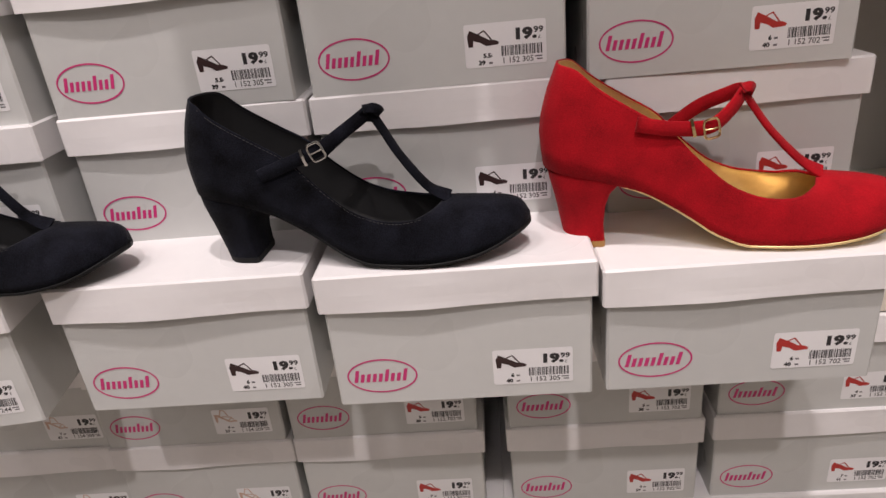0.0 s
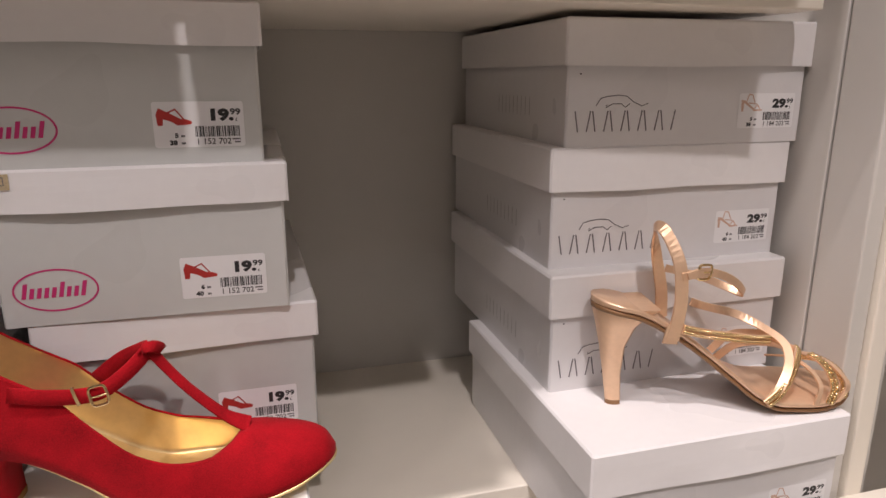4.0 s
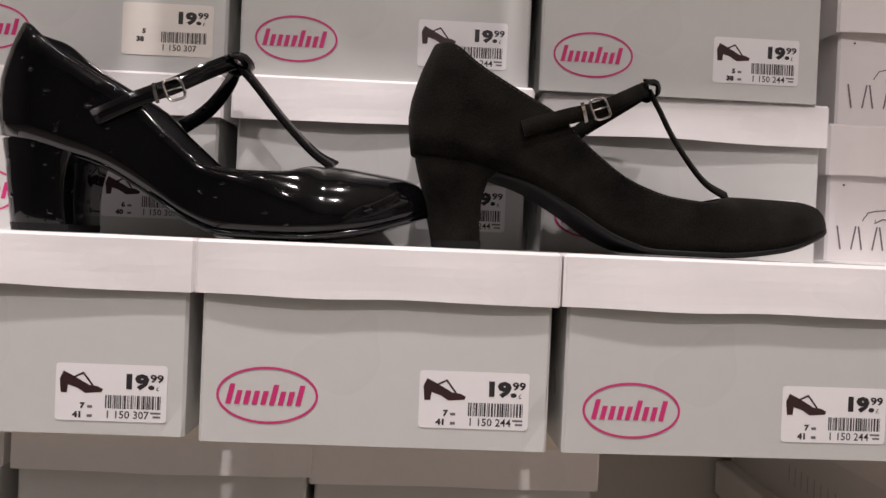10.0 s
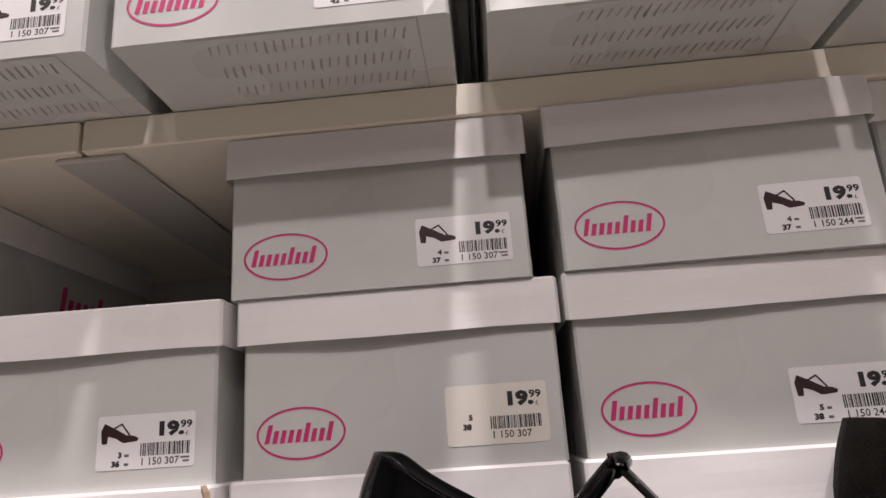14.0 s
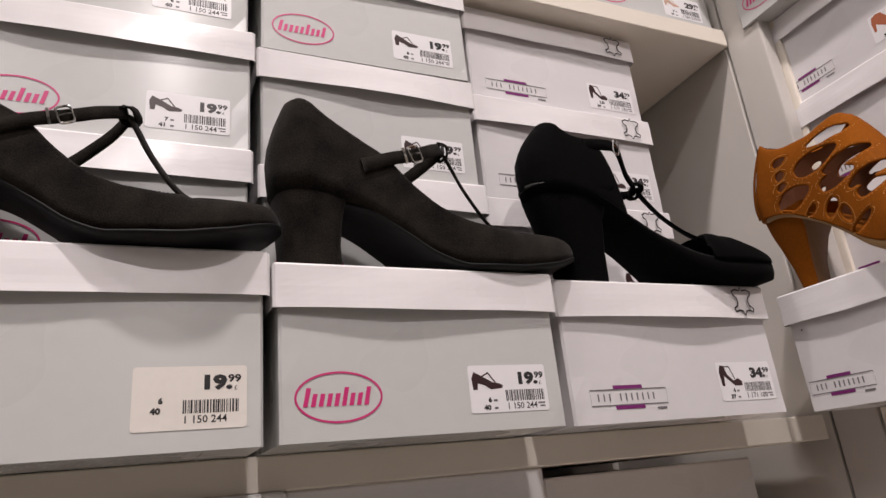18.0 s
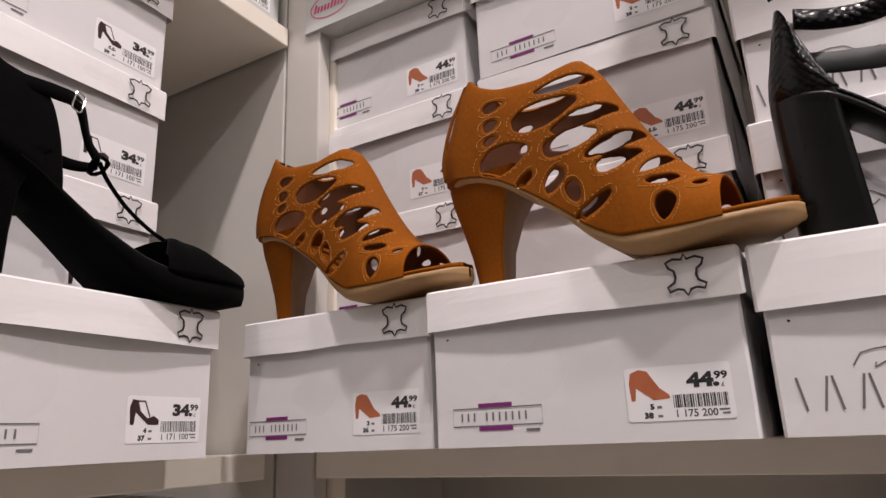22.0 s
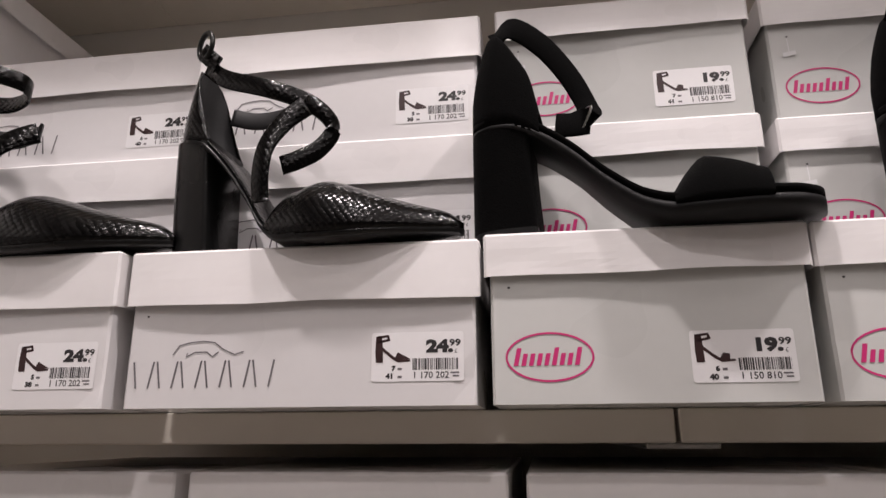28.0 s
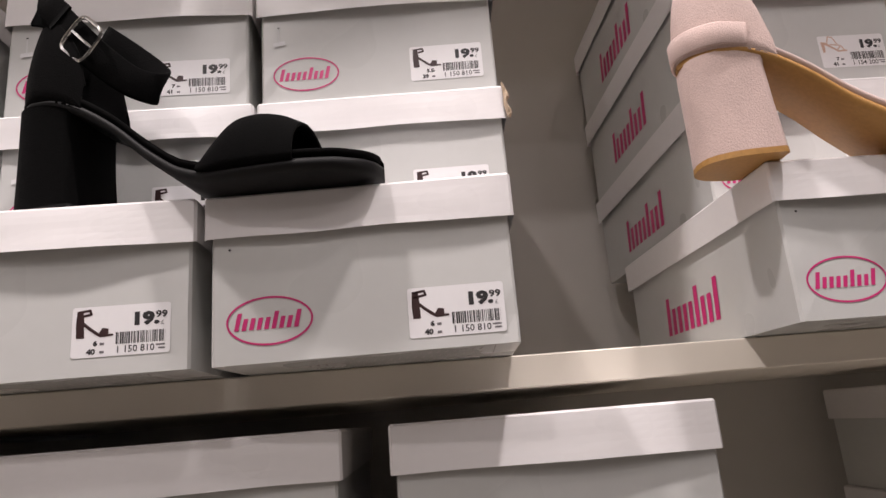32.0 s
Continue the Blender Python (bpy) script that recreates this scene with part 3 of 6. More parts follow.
def sticker_mesh(w, h, mat):
    r, pts = 0.0018, []
    for cx, cz, a0 in ((w - r, h - r, 0), (r, h - r, 90), (r, r, 180), (w - r, r, 270)):
        pts += [(cx + r * math.cos(radians(a0 + q)), cz + r * math.sin(radians(a0 + q))) for q in (0, 30, 60, 90)]
    return mesh_of(flat_bm([pts]), M[mat])


def barcode_mesh(w, h, seed):
    rng, x, polys = random.Random(seed), 0.0, []
    while x < w:
        t = rng.choice((0.00035, 0.00035, 0.0007, 0.001))
        polys.append([(x, 0), (min(x + t, w), 0), (min(x + t, w), h), (x, h)])
        x += t + rng.choice((0.0003, 0.0004, 0.0007))
    return mesh_of(flat_bm(polys), M["ink"])


INFO = {
    # price, number, picture, ink of the picture
    "suede": ("19.", "1 150 244", "pump", "pic_dark"), "patent": ("19.", "1 150 307", "pump", "pic_dark"), "dark": ("19.", "1 152 305", "pump", "pic_dark"),
    "red": ("19.", "1 152 702", "pump", "pic_red"), "nude": ("19.", "1 154 209", "sandal", "pic_gold"), "grey": ("19.", "1 150 203", "pump", "pic_dark"),
    "gold": ("29.", "1 184 202", "sandal", "pic_gold"), "tbar": ("34.", "1 171 100", "tstrap", "pic_dark"), "cage": ("44.", "1 175 200", "cage", "pic_brown"),
    "snake": ("24.", "1 170 202", "ankle", "pic_dark"), "block": ("19.", "1 150 810", "block", "pic_dark"), "pale": ("29.", "1 184 210", "pump", "pic_gold"), "blush": ("19.", "1 154 200", "sandal", "pic_gold"),
}
SIZES = [("4", "37"), ("5", "38"), ("6", "40"), ("7", "41"), ("5.5", "39")]


def price_sticker(parent, info, size, x, z, faded=False, face=0.0):
    price, number, style, ink = INFO[info]
    w, h = 0.0575, 0.0300
    if faded:
        w, h, x = 0.0580, 0.0335, x + (0.009 if price == "19." and number.endswith("244") else 0.004)
    lab = part("price_label", kept(("sticker", w, faded), lambda: sticker_mesh(w, h, "old_sticker" if faded else "sticker")), None, parent, "yellowed price sticker with no picture" if faded else "white price sticker with a small shoe picture")
    lab.location = (x, face, z)
    low, back = (0.0064, 0.0) if not faded else (0.0080, -0.0008)
    writing = kept(("price", price, number, size, faded), lambda: merged([
        (words(price, 0.0100, 0.00062, 1.34), 0.0345 + back, h - 0.0122), (words("99", 0.0056, 0.00018, 1.25), 0.0487 + back, h - 0.0088), (words("£", 0.0034), 0.0518 + back, h - 0.0132),
        (words(number, 0.0056, 0.00006), 0.0258 + back, 0.0018 + low - 0.0064), (words(size[0], 0.0040, 0.00022, 1.15), 0.0128, 0.0066 if not faded else 0.0140), (words(size[1], 0.0042, 0.00024, 1.15), 0.0092, 0.0018 if not faded else 0.0088)], M["ink"]))
    ob = part("printed_price", writing, None, lab)
    ob.location = (0, -0.00012, 0)
    fine = kept("fine_print", lambda: mesh_of(flat_bm([[(0.0492, 0.0044), (0.0545, 0.0044), (0.0545, 0.0054), (0.0492, 0.0054)], [(0.0506, 0.0024), (0.0545, 0.0024), (0.0545, 0.0034), (0.0506, 0.0034)], [(0.0166, 0.0068), (0.0192, 0.0068), (0.0192, 0.0082), (0.0166, 0.0082)], [(0.0166, 0.0020), (0.0192, 0.0020), (0.0192, 0.0034), (0.0166, 0.0034)]]), M["grey_ink"]))
    if not faded:
        tagged(part("fine_print", fine, None, lab, "tiny grey print"), "tiny grey print", kind="stuff").location = (0, -0.00012, 0)
    code = part("barcode", kept(("code", number, faded), lambda: barcode_mesh(0.0286, 0.0070, hash_of(number))), None, lab)
    tagged(code, kind="stuff")
    code.location = (0.0258 + back, -0.00012, low + 0.0004)
    if not faded:
        up = h - (0.0185 if style in ("tstrap", "cage", "ankle", "block") else 0.0155)
        for k, shape in enumerate(silhouette(style)):
            shape = [(1.2 * a, 1.2 * b) for a, b in shape]
            pic = part("picture_strap" if k else "shoe_picture", kept(("pic", style, ink, k), lambda: mesh_of(flat_bm([shape]), M[ink])), None, lab, "" if k else "small printed picture of a shoe")
            pic.location = (0.0028, -0.00012, up)


def hash_of(text):
    return sum((k + 1) * ord(c) for k, c in enumerate(text))


COUNT = [0]


def shoe_box(bay, kind, u, w, z, info=None, size=None, turn=0.0, logo=True, side_word="", faded=False, display=False, hide=True, extra="", tall=1.0, wide=0.0, mark=(0, 0), tag=(0, 0), frame_w=0.062):
    """One card box with its lid, badge and sticker. u: its left edge, w: its front's depth, z: its base; wide: its width where it is not the usual one; mark, tag: how far the badge and the sticker are off their usual places."""
    COUNT[0] += 1
    rng = random.Random(COUNT[0] * 7 + 3)
    k = KIND[kind]
    W, H, D, L = wide or k["W"], k["H"] * tall, k["D"], k["lid"]
    label = k["words"] + (", " + extra if extra else ", under a display shoe" if display else ", stacked on the shelf")
    root = tagged(new("shoe_box"), label, "shoe box", "shoe boxes")
    root.matrix_world = BAY[bay] @ pose(u, w, z, 0, 0, turn)
    v = rng.randrange(7)
    i = 0.0036
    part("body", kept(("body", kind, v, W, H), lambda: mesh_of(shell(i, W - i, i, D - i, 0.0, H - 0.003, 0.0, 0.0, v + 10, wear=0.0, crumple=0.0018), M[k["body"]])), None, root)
    lid = part("lid", kept(("lid", kind, v, W, H), lambda: mesh_of(shell(0, W, 0, D, H - L, H, 0.0, 0.0034, v + 50, floor_face=False, ripple=0.0013, wear=0.5), M["lid"])), None, root)
    if kind == "plain":
        return root
    face = i - 0.0003
    if logo:
        badge(kind, root, face, (mark[0] + 0.0030, mark[1]) if info == "gold" else mark, 0.055 if info == "gold" else frame_w)
        if kind == "fifth":
            if hide:
                ob = part("hide_mark", kept("hide", hide_mesh), None, lid, "black outline of a hide")
                ob.location = (W - 0.029, -0.0022, H - L * 0.5)
    if info:
        price_sticker(root, info, size or rng.choice(SIZES), {"pink": 0.1185, "cat": 0.168, "fifth": 0.1395}[kind] + (tag[0] or rng.uniform(-0.002, 0.002)), {"pink": 0.0110, "cat": 0.0125, "fifth": 0.0110}[kind] + tag[1], faded, face)
    if side_word and kind == "cat":
        for k in range(9):
            ob = part("side_bar", kept("cat_side", lambda: mesh_of(flat_bm([[(-0.0005, 0), (0.0005, 0), (0.0005, 0.0165), (-0.0005, 0.0165)]]), M["print_lines"])), None, root)
            ob.matrix_local = pose(i - 0.0006, 0.165 - k * 0.0105, 0.022, 0, 0, -90) @ pose(0, 0, 0, 0, 0, 0)
    elif side_word:
        for k, hh in enumerate(PINK_WORD):
            ob = part("side_bar", kept(("side_bar", hh), lambda: mesh_of(flat_bm([[(0, 0), (0.0066, 0), (0.0066 + 0.0036 * hh, 0.030 * hh), (0.0036 * hh, 0.030 * hh)]]), M["pink"])), None, root)
            ob.matrix_local = pose(i - 0.0006, 0.214 - 0.0124 * k, 0.018, 0, 0, -90) @ Matrix.Diagonal((1.14, 1, 1.12, 1)) if side_word == "left" else pose(W - i + 0.0006, 0.150 + 0.0109 * k, 0.030, 0, 0, 90)
    if display:
        ob = part("base_print", kept(("base", kind), lambda: base_mesh(kind)), None, root, "pale printed size table")
        ob.location = (0.0, 0.0, -0.0004)
    if kind == "cat" or (display and (faded or bay == "B")):
        dot = part("tag_pin", kept("pin", lambda: mesh_of(flat_bm([ellipse(0, 0, 0.0009, 0.0007, 10)]), M["ink"])), None, root)
        dot.location = (0.0150, face, H - L - 0.0065)
    if extra.startswith("with a plastic") or (kind == "pink" and info == "block" and not display):
        tag = part("plastic_tag", kept("tag", lambda: mesh_of(flat_bm([[(0.0, 0.0), (0.0095, 0.0016), (0.0092, 0.0052), (-0.0002, 0.0038)], [(0.0042, 0.004), (0.0050, 0.004), (0.0044, 0.0168), (0.0038, 0.0168)]]), M["plastic"])), None, root, "clear plastic tag end")
        tag.location = (0.0135, face - 0.0006, H - L - 0.027)
        dot = part("tag_pin", kept("pin", lambda: mesh_of(flat_bm([ellipse(0, 0, 0.0009, 0.0007, 10)]), M["ink"])), None, root)
        dot.location = (0.0178, face - 0.0007, H - L - 0.0098)
    if info == "red" and turn == -0.8:
        care = part("care_sticker", kept("care", lambda: mesh_of(box_bm(0, 0.019, -0.0003, 0.0003, 0, 0.010), M["care"])), None, lid, "small yellowed material sticker")
        care.location = (0.003, -0.0012, H - 0.0122)
        marks = part("care_marks", kept("carem", lambda: mesh_of(flat_bm(strokes([[(0.002, 0.002), (0.002, 0.008), (0.006, 0.008)], [(0.009, 0.003), (0.016, 0.003), (0.016, 0.008), (0.009, 0.008)]], 0.0006)), M["grey_ink"])), None, care)
        marks.location = (0, -0.0006, 0)
    return root


def stack(bay, kind, u, w, z, infos, top=True, **more):
    """Boxes on top of one another, each a little off the one below."""
    H = KIND[kind]["H"] * more.get("tall", 1.0)
    rng = random.Random(int(u * 1000) + int(z * 100))
    for n, info in enumerate(infos):
        shoe_box(bay, kind, u + rng.uniform(-0.002, 0.002), w + rng.uniform(-0.003, 0.003), z + n * H, info, turn=rng.uniform(-0.5, 0.5), **more)


z1, z2, z3, z4 = LEVEL[1:]
hp, hc, hf = KIND["pink"]["H"], KIND["cat"]["H"], KIND["fifth"]["H"]


def thickened(ob, thick):
    mod = ob.modifiers.new("thickness", "SOLIDIFY")
    mod.thickness, mod.offset, mod.material_offset, mod.use_even_offset = thick, -1, 1, False
    mod.material_offset_rim = 0
    return ob


def torn_edge(box, seed, out=0.0, label="torn brown card edge"):
    """Ragged card along the front corner of a lid."""
    rng = random.Random(seed)
    bm = bmesh.new()
    rows = []
    for k in range(9):
        zz = hp - 0.0285 + 0.0036 * k
        half = (0.0006 if k in (0, 8) else 0.0014) + rng.uniform(0, 0.0011)
        x = 0.1905 + out + 0.0012 * math.sin(k * 1.3) - (0.0016 if k > 5 else 0)
        rows.append([bm.verts.new((x - half, -0.0016 - rng.uniform(0, 0.0008), zz)), bm.verts.new((x, -0.0030 - rng.uniform(0, 0.0018), zz + rng.uniform(-0.0006, 0.0006))), bm.verts.new((x + half, -0.0002, zz))])
    for lower, upper in zip(rows, rows[1:]):
        for c in range(2):
            bm.faces.new((lower[c], lower[c + 1], upper[c + 1], upper[c]))
    thickened(part("torn_edge", bm, M["torn_card"], box, label), 0.0004)


# lowest shelf in view, wall A
for u, infos in ((-0.575, ["nude", "nude"]), (-0.398, ["nude", "nude"]), (-0.204, ["red", "red"]), (0.010, ["red", "red"]), (0.212, ["red", "red"]), (0.410, [None, None])):
    shoe_box("A", "plain", u - 0.005, 0.122, LEVEL[0], extra="at the bottom of a stack")
    shoe_box("A", "plain", u - 0.005, 0.122, LEVEL[0] + 0.1, extra="at the bottom of a stack", tall=1.12)
    stack("A", "pink" if infos[0] else "plain", u, 0.121, LEVEL[0] + 0.2120, infos)
# first display shelf, wall A
shoe_box("A", "pink", -0.535, -0.02, z1, "suede", ("4", "37"), turn=7, display=True, tall=1.05)
shoe_box("A", "pink", -0.3165, 0.012, z1, "dark", ("6", "40"), display=True, tall=1.05)
shoe_box("A", "pink", -0.1150, 0.002, z1, "dark", ("6", "40"), turn=-0.3, display=True, tall=1.05, wide=0.195)
shoe_box("A", "pink", 0.0830, 0.002, z1, "red", ("6", "40"), display=True, tall=0.96)
shoe_box("A", "cat", 0.4780, 0.003, z1, "gold", ("5", "38"), display=True)
stack("A", "pink", -0.52, 0.085, z1 + hp * 1.05, ["suede", "suede", "dark"])
stack("A", "pink", -0.315, 0.088, z1 + hp * 1.05, ["dark", "dark", "dark"])
stack("A", "pink", -0.1165, 0.090, z1 + hp * 1.05, ["dark", "dark", "dark"])
shoe_box("A", "pink", 0.1010, 0.098, z1 + hp * 0.96, "red", ("5", "38"), turn=0.6, tall=1.03)
shoe_box("A", "pink", 0.0845, 0.094, z1 + hp * 1.99, "red", ("6", "40"), turn=-0.8, tall=1.01)
shoe_box("A", "pink", 0.0735, 0.092, z1 + hp * 3.0, "red", ("5", "38"), turn=0.8)
shoe_box("A", "cat", 0.4860, 0.102, z1 + hc, "gold", ("5.5", "39"), side_word="left", tall=1.04)
shoe_box("A", "cat", 0.4905, 0.121, z1 + hc * 2.04, "gold", ("6", "40"), turn=-0.4, side_word="left", tall=1.02)
shoe_box("A", "cat", 0.4990, 0.119, z1 + hc * 3.06, "gold", ("5", "38"), turn=-1.0, side_word="left")
# second display shelf, wall A
shoe_box("A", "pink", -0.358, 0.05, z2, "patent", ("3", "36"))
shoe_box("A", "pink", -0.1660, 0.003, z2, "patent", ("7", "41"), display=True, wide=0.1905, mark=(0, -0.0035), tag=(0.0015, -0.0040))
shoe_box("A", "pink", 0.0265, -0.003, z2, "suede", ("7", "41"), display=True, wide=0.1885, mark=(0.0005, 0.0005), tag=(-0.0015, 0))
shoe_box("A", "pink", 0.2160, -0.003, z2, "suede", ("7", "41"), turn=1.2, display=True, wide=0.1945, mark=(0.0018, -0.0012), tag=(0.0028, -0.002))
shoe_box("A", "cat", 0.4180, 0.0145, z2, "gold", ("5", "38"), turn=-3.6, display=True, wide=0.2385, tall=1.04, mark=(0.0045, 0))
shoe_box("A", "pink", -0.60, 0.06, z2, "patent", ("3", "36"))
stack("A", "pink", -0.585, 0.085, z2 + hp, ["patent", "patent", "patent"], side_word="right")
torn = shoe_box("A", "pink", -0.378, 0.072, z2 + hp, "patent", ("5", "38"), extra="with torn lid corner")
torn_edge(torn, 11)
shoe_box("A", "pink", -0.3765, 0.074, z2 + 2 * hp, "patent", ("3", "36"), turn=0.3)
stack("A", "pink", -0.1810, 0.088, z2 + hp, ["patent"])
shoe_box("A", "pink", -0.1790, 0.086, z2 + 2 * hp, "patent", ("5", "38"), faded=True)
shoe_box("A", "pink", -0.1860, 0.080, z2 + 3 * hp, "patent", ("4", "37"), wide=0.190)
shoe_box("A", "pink", 0.0170, 0.080, z2 + hp, "suede", ("5", "38"))
shoe_box("A", "pink", 0.0165, 0.080, z2 + 2 * hp, "suede", ("5", "38"), mark=(0.0015, 0))
shoe_box("A", "pink", 0.0150, 0.074, z2 + 3 * hp, "suede", ("4", "37"), turn=-1.0)
shoe_box("A", "pink", 0.2165, 0.090, z2 + hp, "suede", ("6", "40"))
shoe_box("A", "pink", 0.2100, 0.082, z2 + 2 * hp, "suede", ("5", "38"), turn=0.8)
shoe_box("A", "pink", 0.2100, 0.082, z2 + 3 * hp, "suede", ("4", "37"))
stack("A", "cat", 0.432, 0.125, z2 + hc, ["gold", "gold", "gold"], side_word="left")
# third display shelf, wall A
shoe_box("A", "pink", -0.425, 0.0, z3, "patent", ("6", "40"), display=True)
shoe_box("A", "pink", -0.2245, 0.0, z3, "grey", ("8", "42"), display=True)
shoe_box("A", "pink", -0.0185, 0.003, z3, "suede", ("6", "40"), faded=True, display=True, wide=0.2065, tall=1.07, mark=(-0.004, 0.004), tag=(0.0085, 0))
shoe_box("A", "pink", 0.1890, 0.0, z3, "suede", ("6", "40"), turn=0.8, display=True, wide=0.1950, tag=(0.0035, 0))
shoe_box("A", "fifth", 0.3910, 0.014, z3, "tbar", ("4", "37"), display=True, wide=0.2115, mark=(0, -0.0005), tag=(0.0025, 0), frame_w=0.0684)
stack("A", "pink", -0.42, 0.075, z3 + hp, ["grey", "grey", "grey"])
stack("A", "pink", -0.215, 0.070, z3 + hp, ["grey", "grey"])
stack("A", "pink", -0.005, 0.070, z3 + hp * 1.07, ["suede", "suede", "suede"])
stack("A", "pink", 0.1915, 0.080, z3 + hp * 1.02, ["suede", "suede", "suede"])
stack("A", "fifth", 0.3920, 0.096, z3 + hf, ["tbar", "tbar", "tbar"], wide=0.2115, frame_w=0.0684)
# fourth shelf, wall A
for u, info in ((0.137, "pale"), (0.337, "pale"), (0.537, "pale")):
    stack("A", "pink", u, 0.081, z4, [info, info])
# extra boxes out of view, overhanging to shade the third shelf's left stacks
for u in (-0.62, -0.42, -0.22):
    shoe_box("A", "pink", u, -0.004, z4, "grey", display=True)
# wall B, third shelf
shoe_box("B", "fifth", -0.0440, 0.001, z3, "cage", ("3", "36"), turn=0.8, display=True, wide=0.1810, mark=(-0.0115, 0.0005), tag=(-0.0290, 0), frame_w=0.0585)
shoe_box("B", "fifth", 0.1385, -0.006, z3, "cage", ("5", "38"), turn=0.4, display=True, wide=0.2030, mark=(-0.0025, 0), tag=(-0.0080, 0))
shoe_box("B", "cat", 0.3445, -0.004, z3, "snake", ("5", "38"), display=True, wide=0.2455, mark=(0.0050, 0.0), tag=(0.0100, 0))
shoe_box("B", "cat", 0.5935, 0.003, z3, "snake", ("7", "41"), turn=0.4, display=True, wide=0.2350, tag=(-0.0015, 0.002))
shoe_box("B", "pink", 0.8310, 0.004, z3, "block", ("6", "40"), display=True, wide=0.1920, mark=(0, 0.003), tag=(0.0005, 0))
shoe_box("B", "pink", 1.0250, 0.006, z3, "block", ("6", "40"), turn=-0.6, display=True, wide=0.1960, mark=(0, 0.0015), tag=(0.0048, 0))
shoe_box("B", "pink", 1.2250, 0.006, z3, "block", ("6", "40"), turn=-4.2, display=True, wide=0.1905, mark=(0.0010, 0.0005), tag=(0.0035, -0.004))
stack("B", "fifth", -0.0535, 0.100, z3 + hf, ["cage", "cage", "cage"], tall=1.035, wide=0.1810, mark=(-0.0115, 0.0005), tag=(-0.0290, 0), frame_w=0.0585)
shoe_box("B", "pink", -0.0575, 0.075, z3 + 4.105 * hf, None)
stack("B", "fifth", 0.1375, 0.097, z3 + hf, ["cage", "cage", "cage"], tall=1.035, mark=(-0.0025, 0), tag=(-0.0080, 0))
stack("B", "cat", 0.3540, 0.075, z3 + hc, ["snake", "snake"])
stack("B", "cat", 0.5920, 0.065, z3 + hc, ["snake", "snake"])
stack("B", "pink", 0.8390, 0.070, z3 + hp, ["block", "block"])
stack("B", "pink", 1.0450, 0.085, z3 + hp, ["block", "block"])
torn_edge(shoe_box("B", "pink", 1.2400, 0.085, z3 + hp, "block", ("5.5", "39"), turn=-2.5, extra="with frayed lid corner"), 5, 0.0035, "frayed card edge")
shoe_box("B", "pink", 1.2395, 0.086, z3 + 2 * hp, "block", ("5.5", "39"), turn=-2.9, mark=(0.0010, 0), tag=(0.0035, 0))
shoe_box("B", "pink", 1.5830, 0.001, z3, "blush", ("6", "40"), side_word="left", display=True)
stack("B", "pink", 1.590, 0.098, z3 + hp, ["blush", "blush", "blush"], side_word="left")
# wall B, second shelf, seen under the third
for u in (0.40, 0.625, 0.8515, 1.084, 1.329, 1.80):
    for n in range(4):
        shoe_box("B", "plain", u, 0.048, z2 + n * 0.1005, extra="in the row under the display shelf")


# ---- shoes: x runs from heel to toe, -y faces the aisle, z = 0 is what they stand on ----
def spaced(x0, x1, n):
    """Steps that crowd towards both ends."""
    return [x0 + (x1 - x0) * (0.5 - 0.5 * math.cos(math.pi * k / (n - 1))) for k in range(n)]


def wall_bm(x0, x1, n, low, top, wide, gap, lean=None, m=9, power=2.4):
    """The upper of a shoe. low, top, wide: its foot, its edge and its half width along x; gap: how open it is on top; lean: how far its back leans, by height."""
    rows = []
    for x in spaced(x0, x1, n):
        zb, zt, w, r = low(x), top(x), wide(x), min(max(gap(x), 0.0), 1.0)
        w = 0.0 if w < 0.001 else w
        side = []
        for j in range(m + 1):
            t = math.sin(math.pi / 2 * j / m)
            y = w * (r + (1 - r) * math.sqrt(max(0.0, 1 - t**power)))
            z = zb + (zt - zb) * t
            dx = lean(z) * max(0.0, 1 - x / 0.05) if lean else 0.0
            side.append((x + dx, y, z))
        rows.append([(a, -b, c) for a, b, c in side[::-1]] + side)
    bm, vs = grid_bm(rows)
    bmesh.ops.remove_doubles(bm, verts=bm.verts, dist=0.00015)
    bmesh.ops.recalc_face_normals(bm, faces=bm.faces)
    if sum(f.normal.y * f.calc_center_median().y for f in bm.faces) < 0:
        bmesh.ops.reverse_faces(bm, faces=bm.faces)
    return bm


def board_bm(x0, x1, n, under, over, wide):
    """A sole between two heights, rounded along its rim."""
    rows = []
    for x in spaced(x0, x1, n):
        a, b, w = under(x), over(x), wide(x)
        h = b - a
        rows.append([(x, -w * 0.9, a), (x, -w, a + h * 0.35), (x, -w, b - h * 0.25), (x, -w * 0.96, b), (x, 0, b - 0.0006), (x, w * 0.96, b), (x, w, b - h * 0.25), (x, w, a + h * 0.35), (x, w * 0.9, a)])
    bm, vs = grid_bm(rows, closed_v=True)
    bmesh.ops.remove_doubles(bm, verts=bm.verts, dist=0.00015)
    bmesh.ops.recalc_face_normals(bm, faces=bm.faces)
    return bm


def heel_bm(levels, square=0.0, n=14):
    """A heel from rows of z, back, front and half width. square: how boxy its back is."""
    rows = []
    for z, xb, xf, hw in levels:
        row = [(xf, -hw * 0.92, z), (xf - 0.002, -hw, z)]
        for k in range(n + 1):
            a = math.pi * k / n
            c, s = math.cos(a), math.sin(a)
            p = 1 - 0.55 * square
            c, s = math.copysign(abs(c) ** p, c), abs(s) ** p
            row.append((xf - 0.004 - (xf - 0.004 - xb) * s, -hw * c, z))
        row += [(xf - 0.002, hw, z), (xf, hw * 0.92, z)]
        rows.append(row)
    bm, vs = grid_bm(rows, closed_v=True)
    for end in (vs[0], vs[-1]):
        bm.faces.new([bm.verts.new(v.co) for v in end])
    bmesh.ops.recalc_face_normals(bm, faces=bm.faces)
    return bm


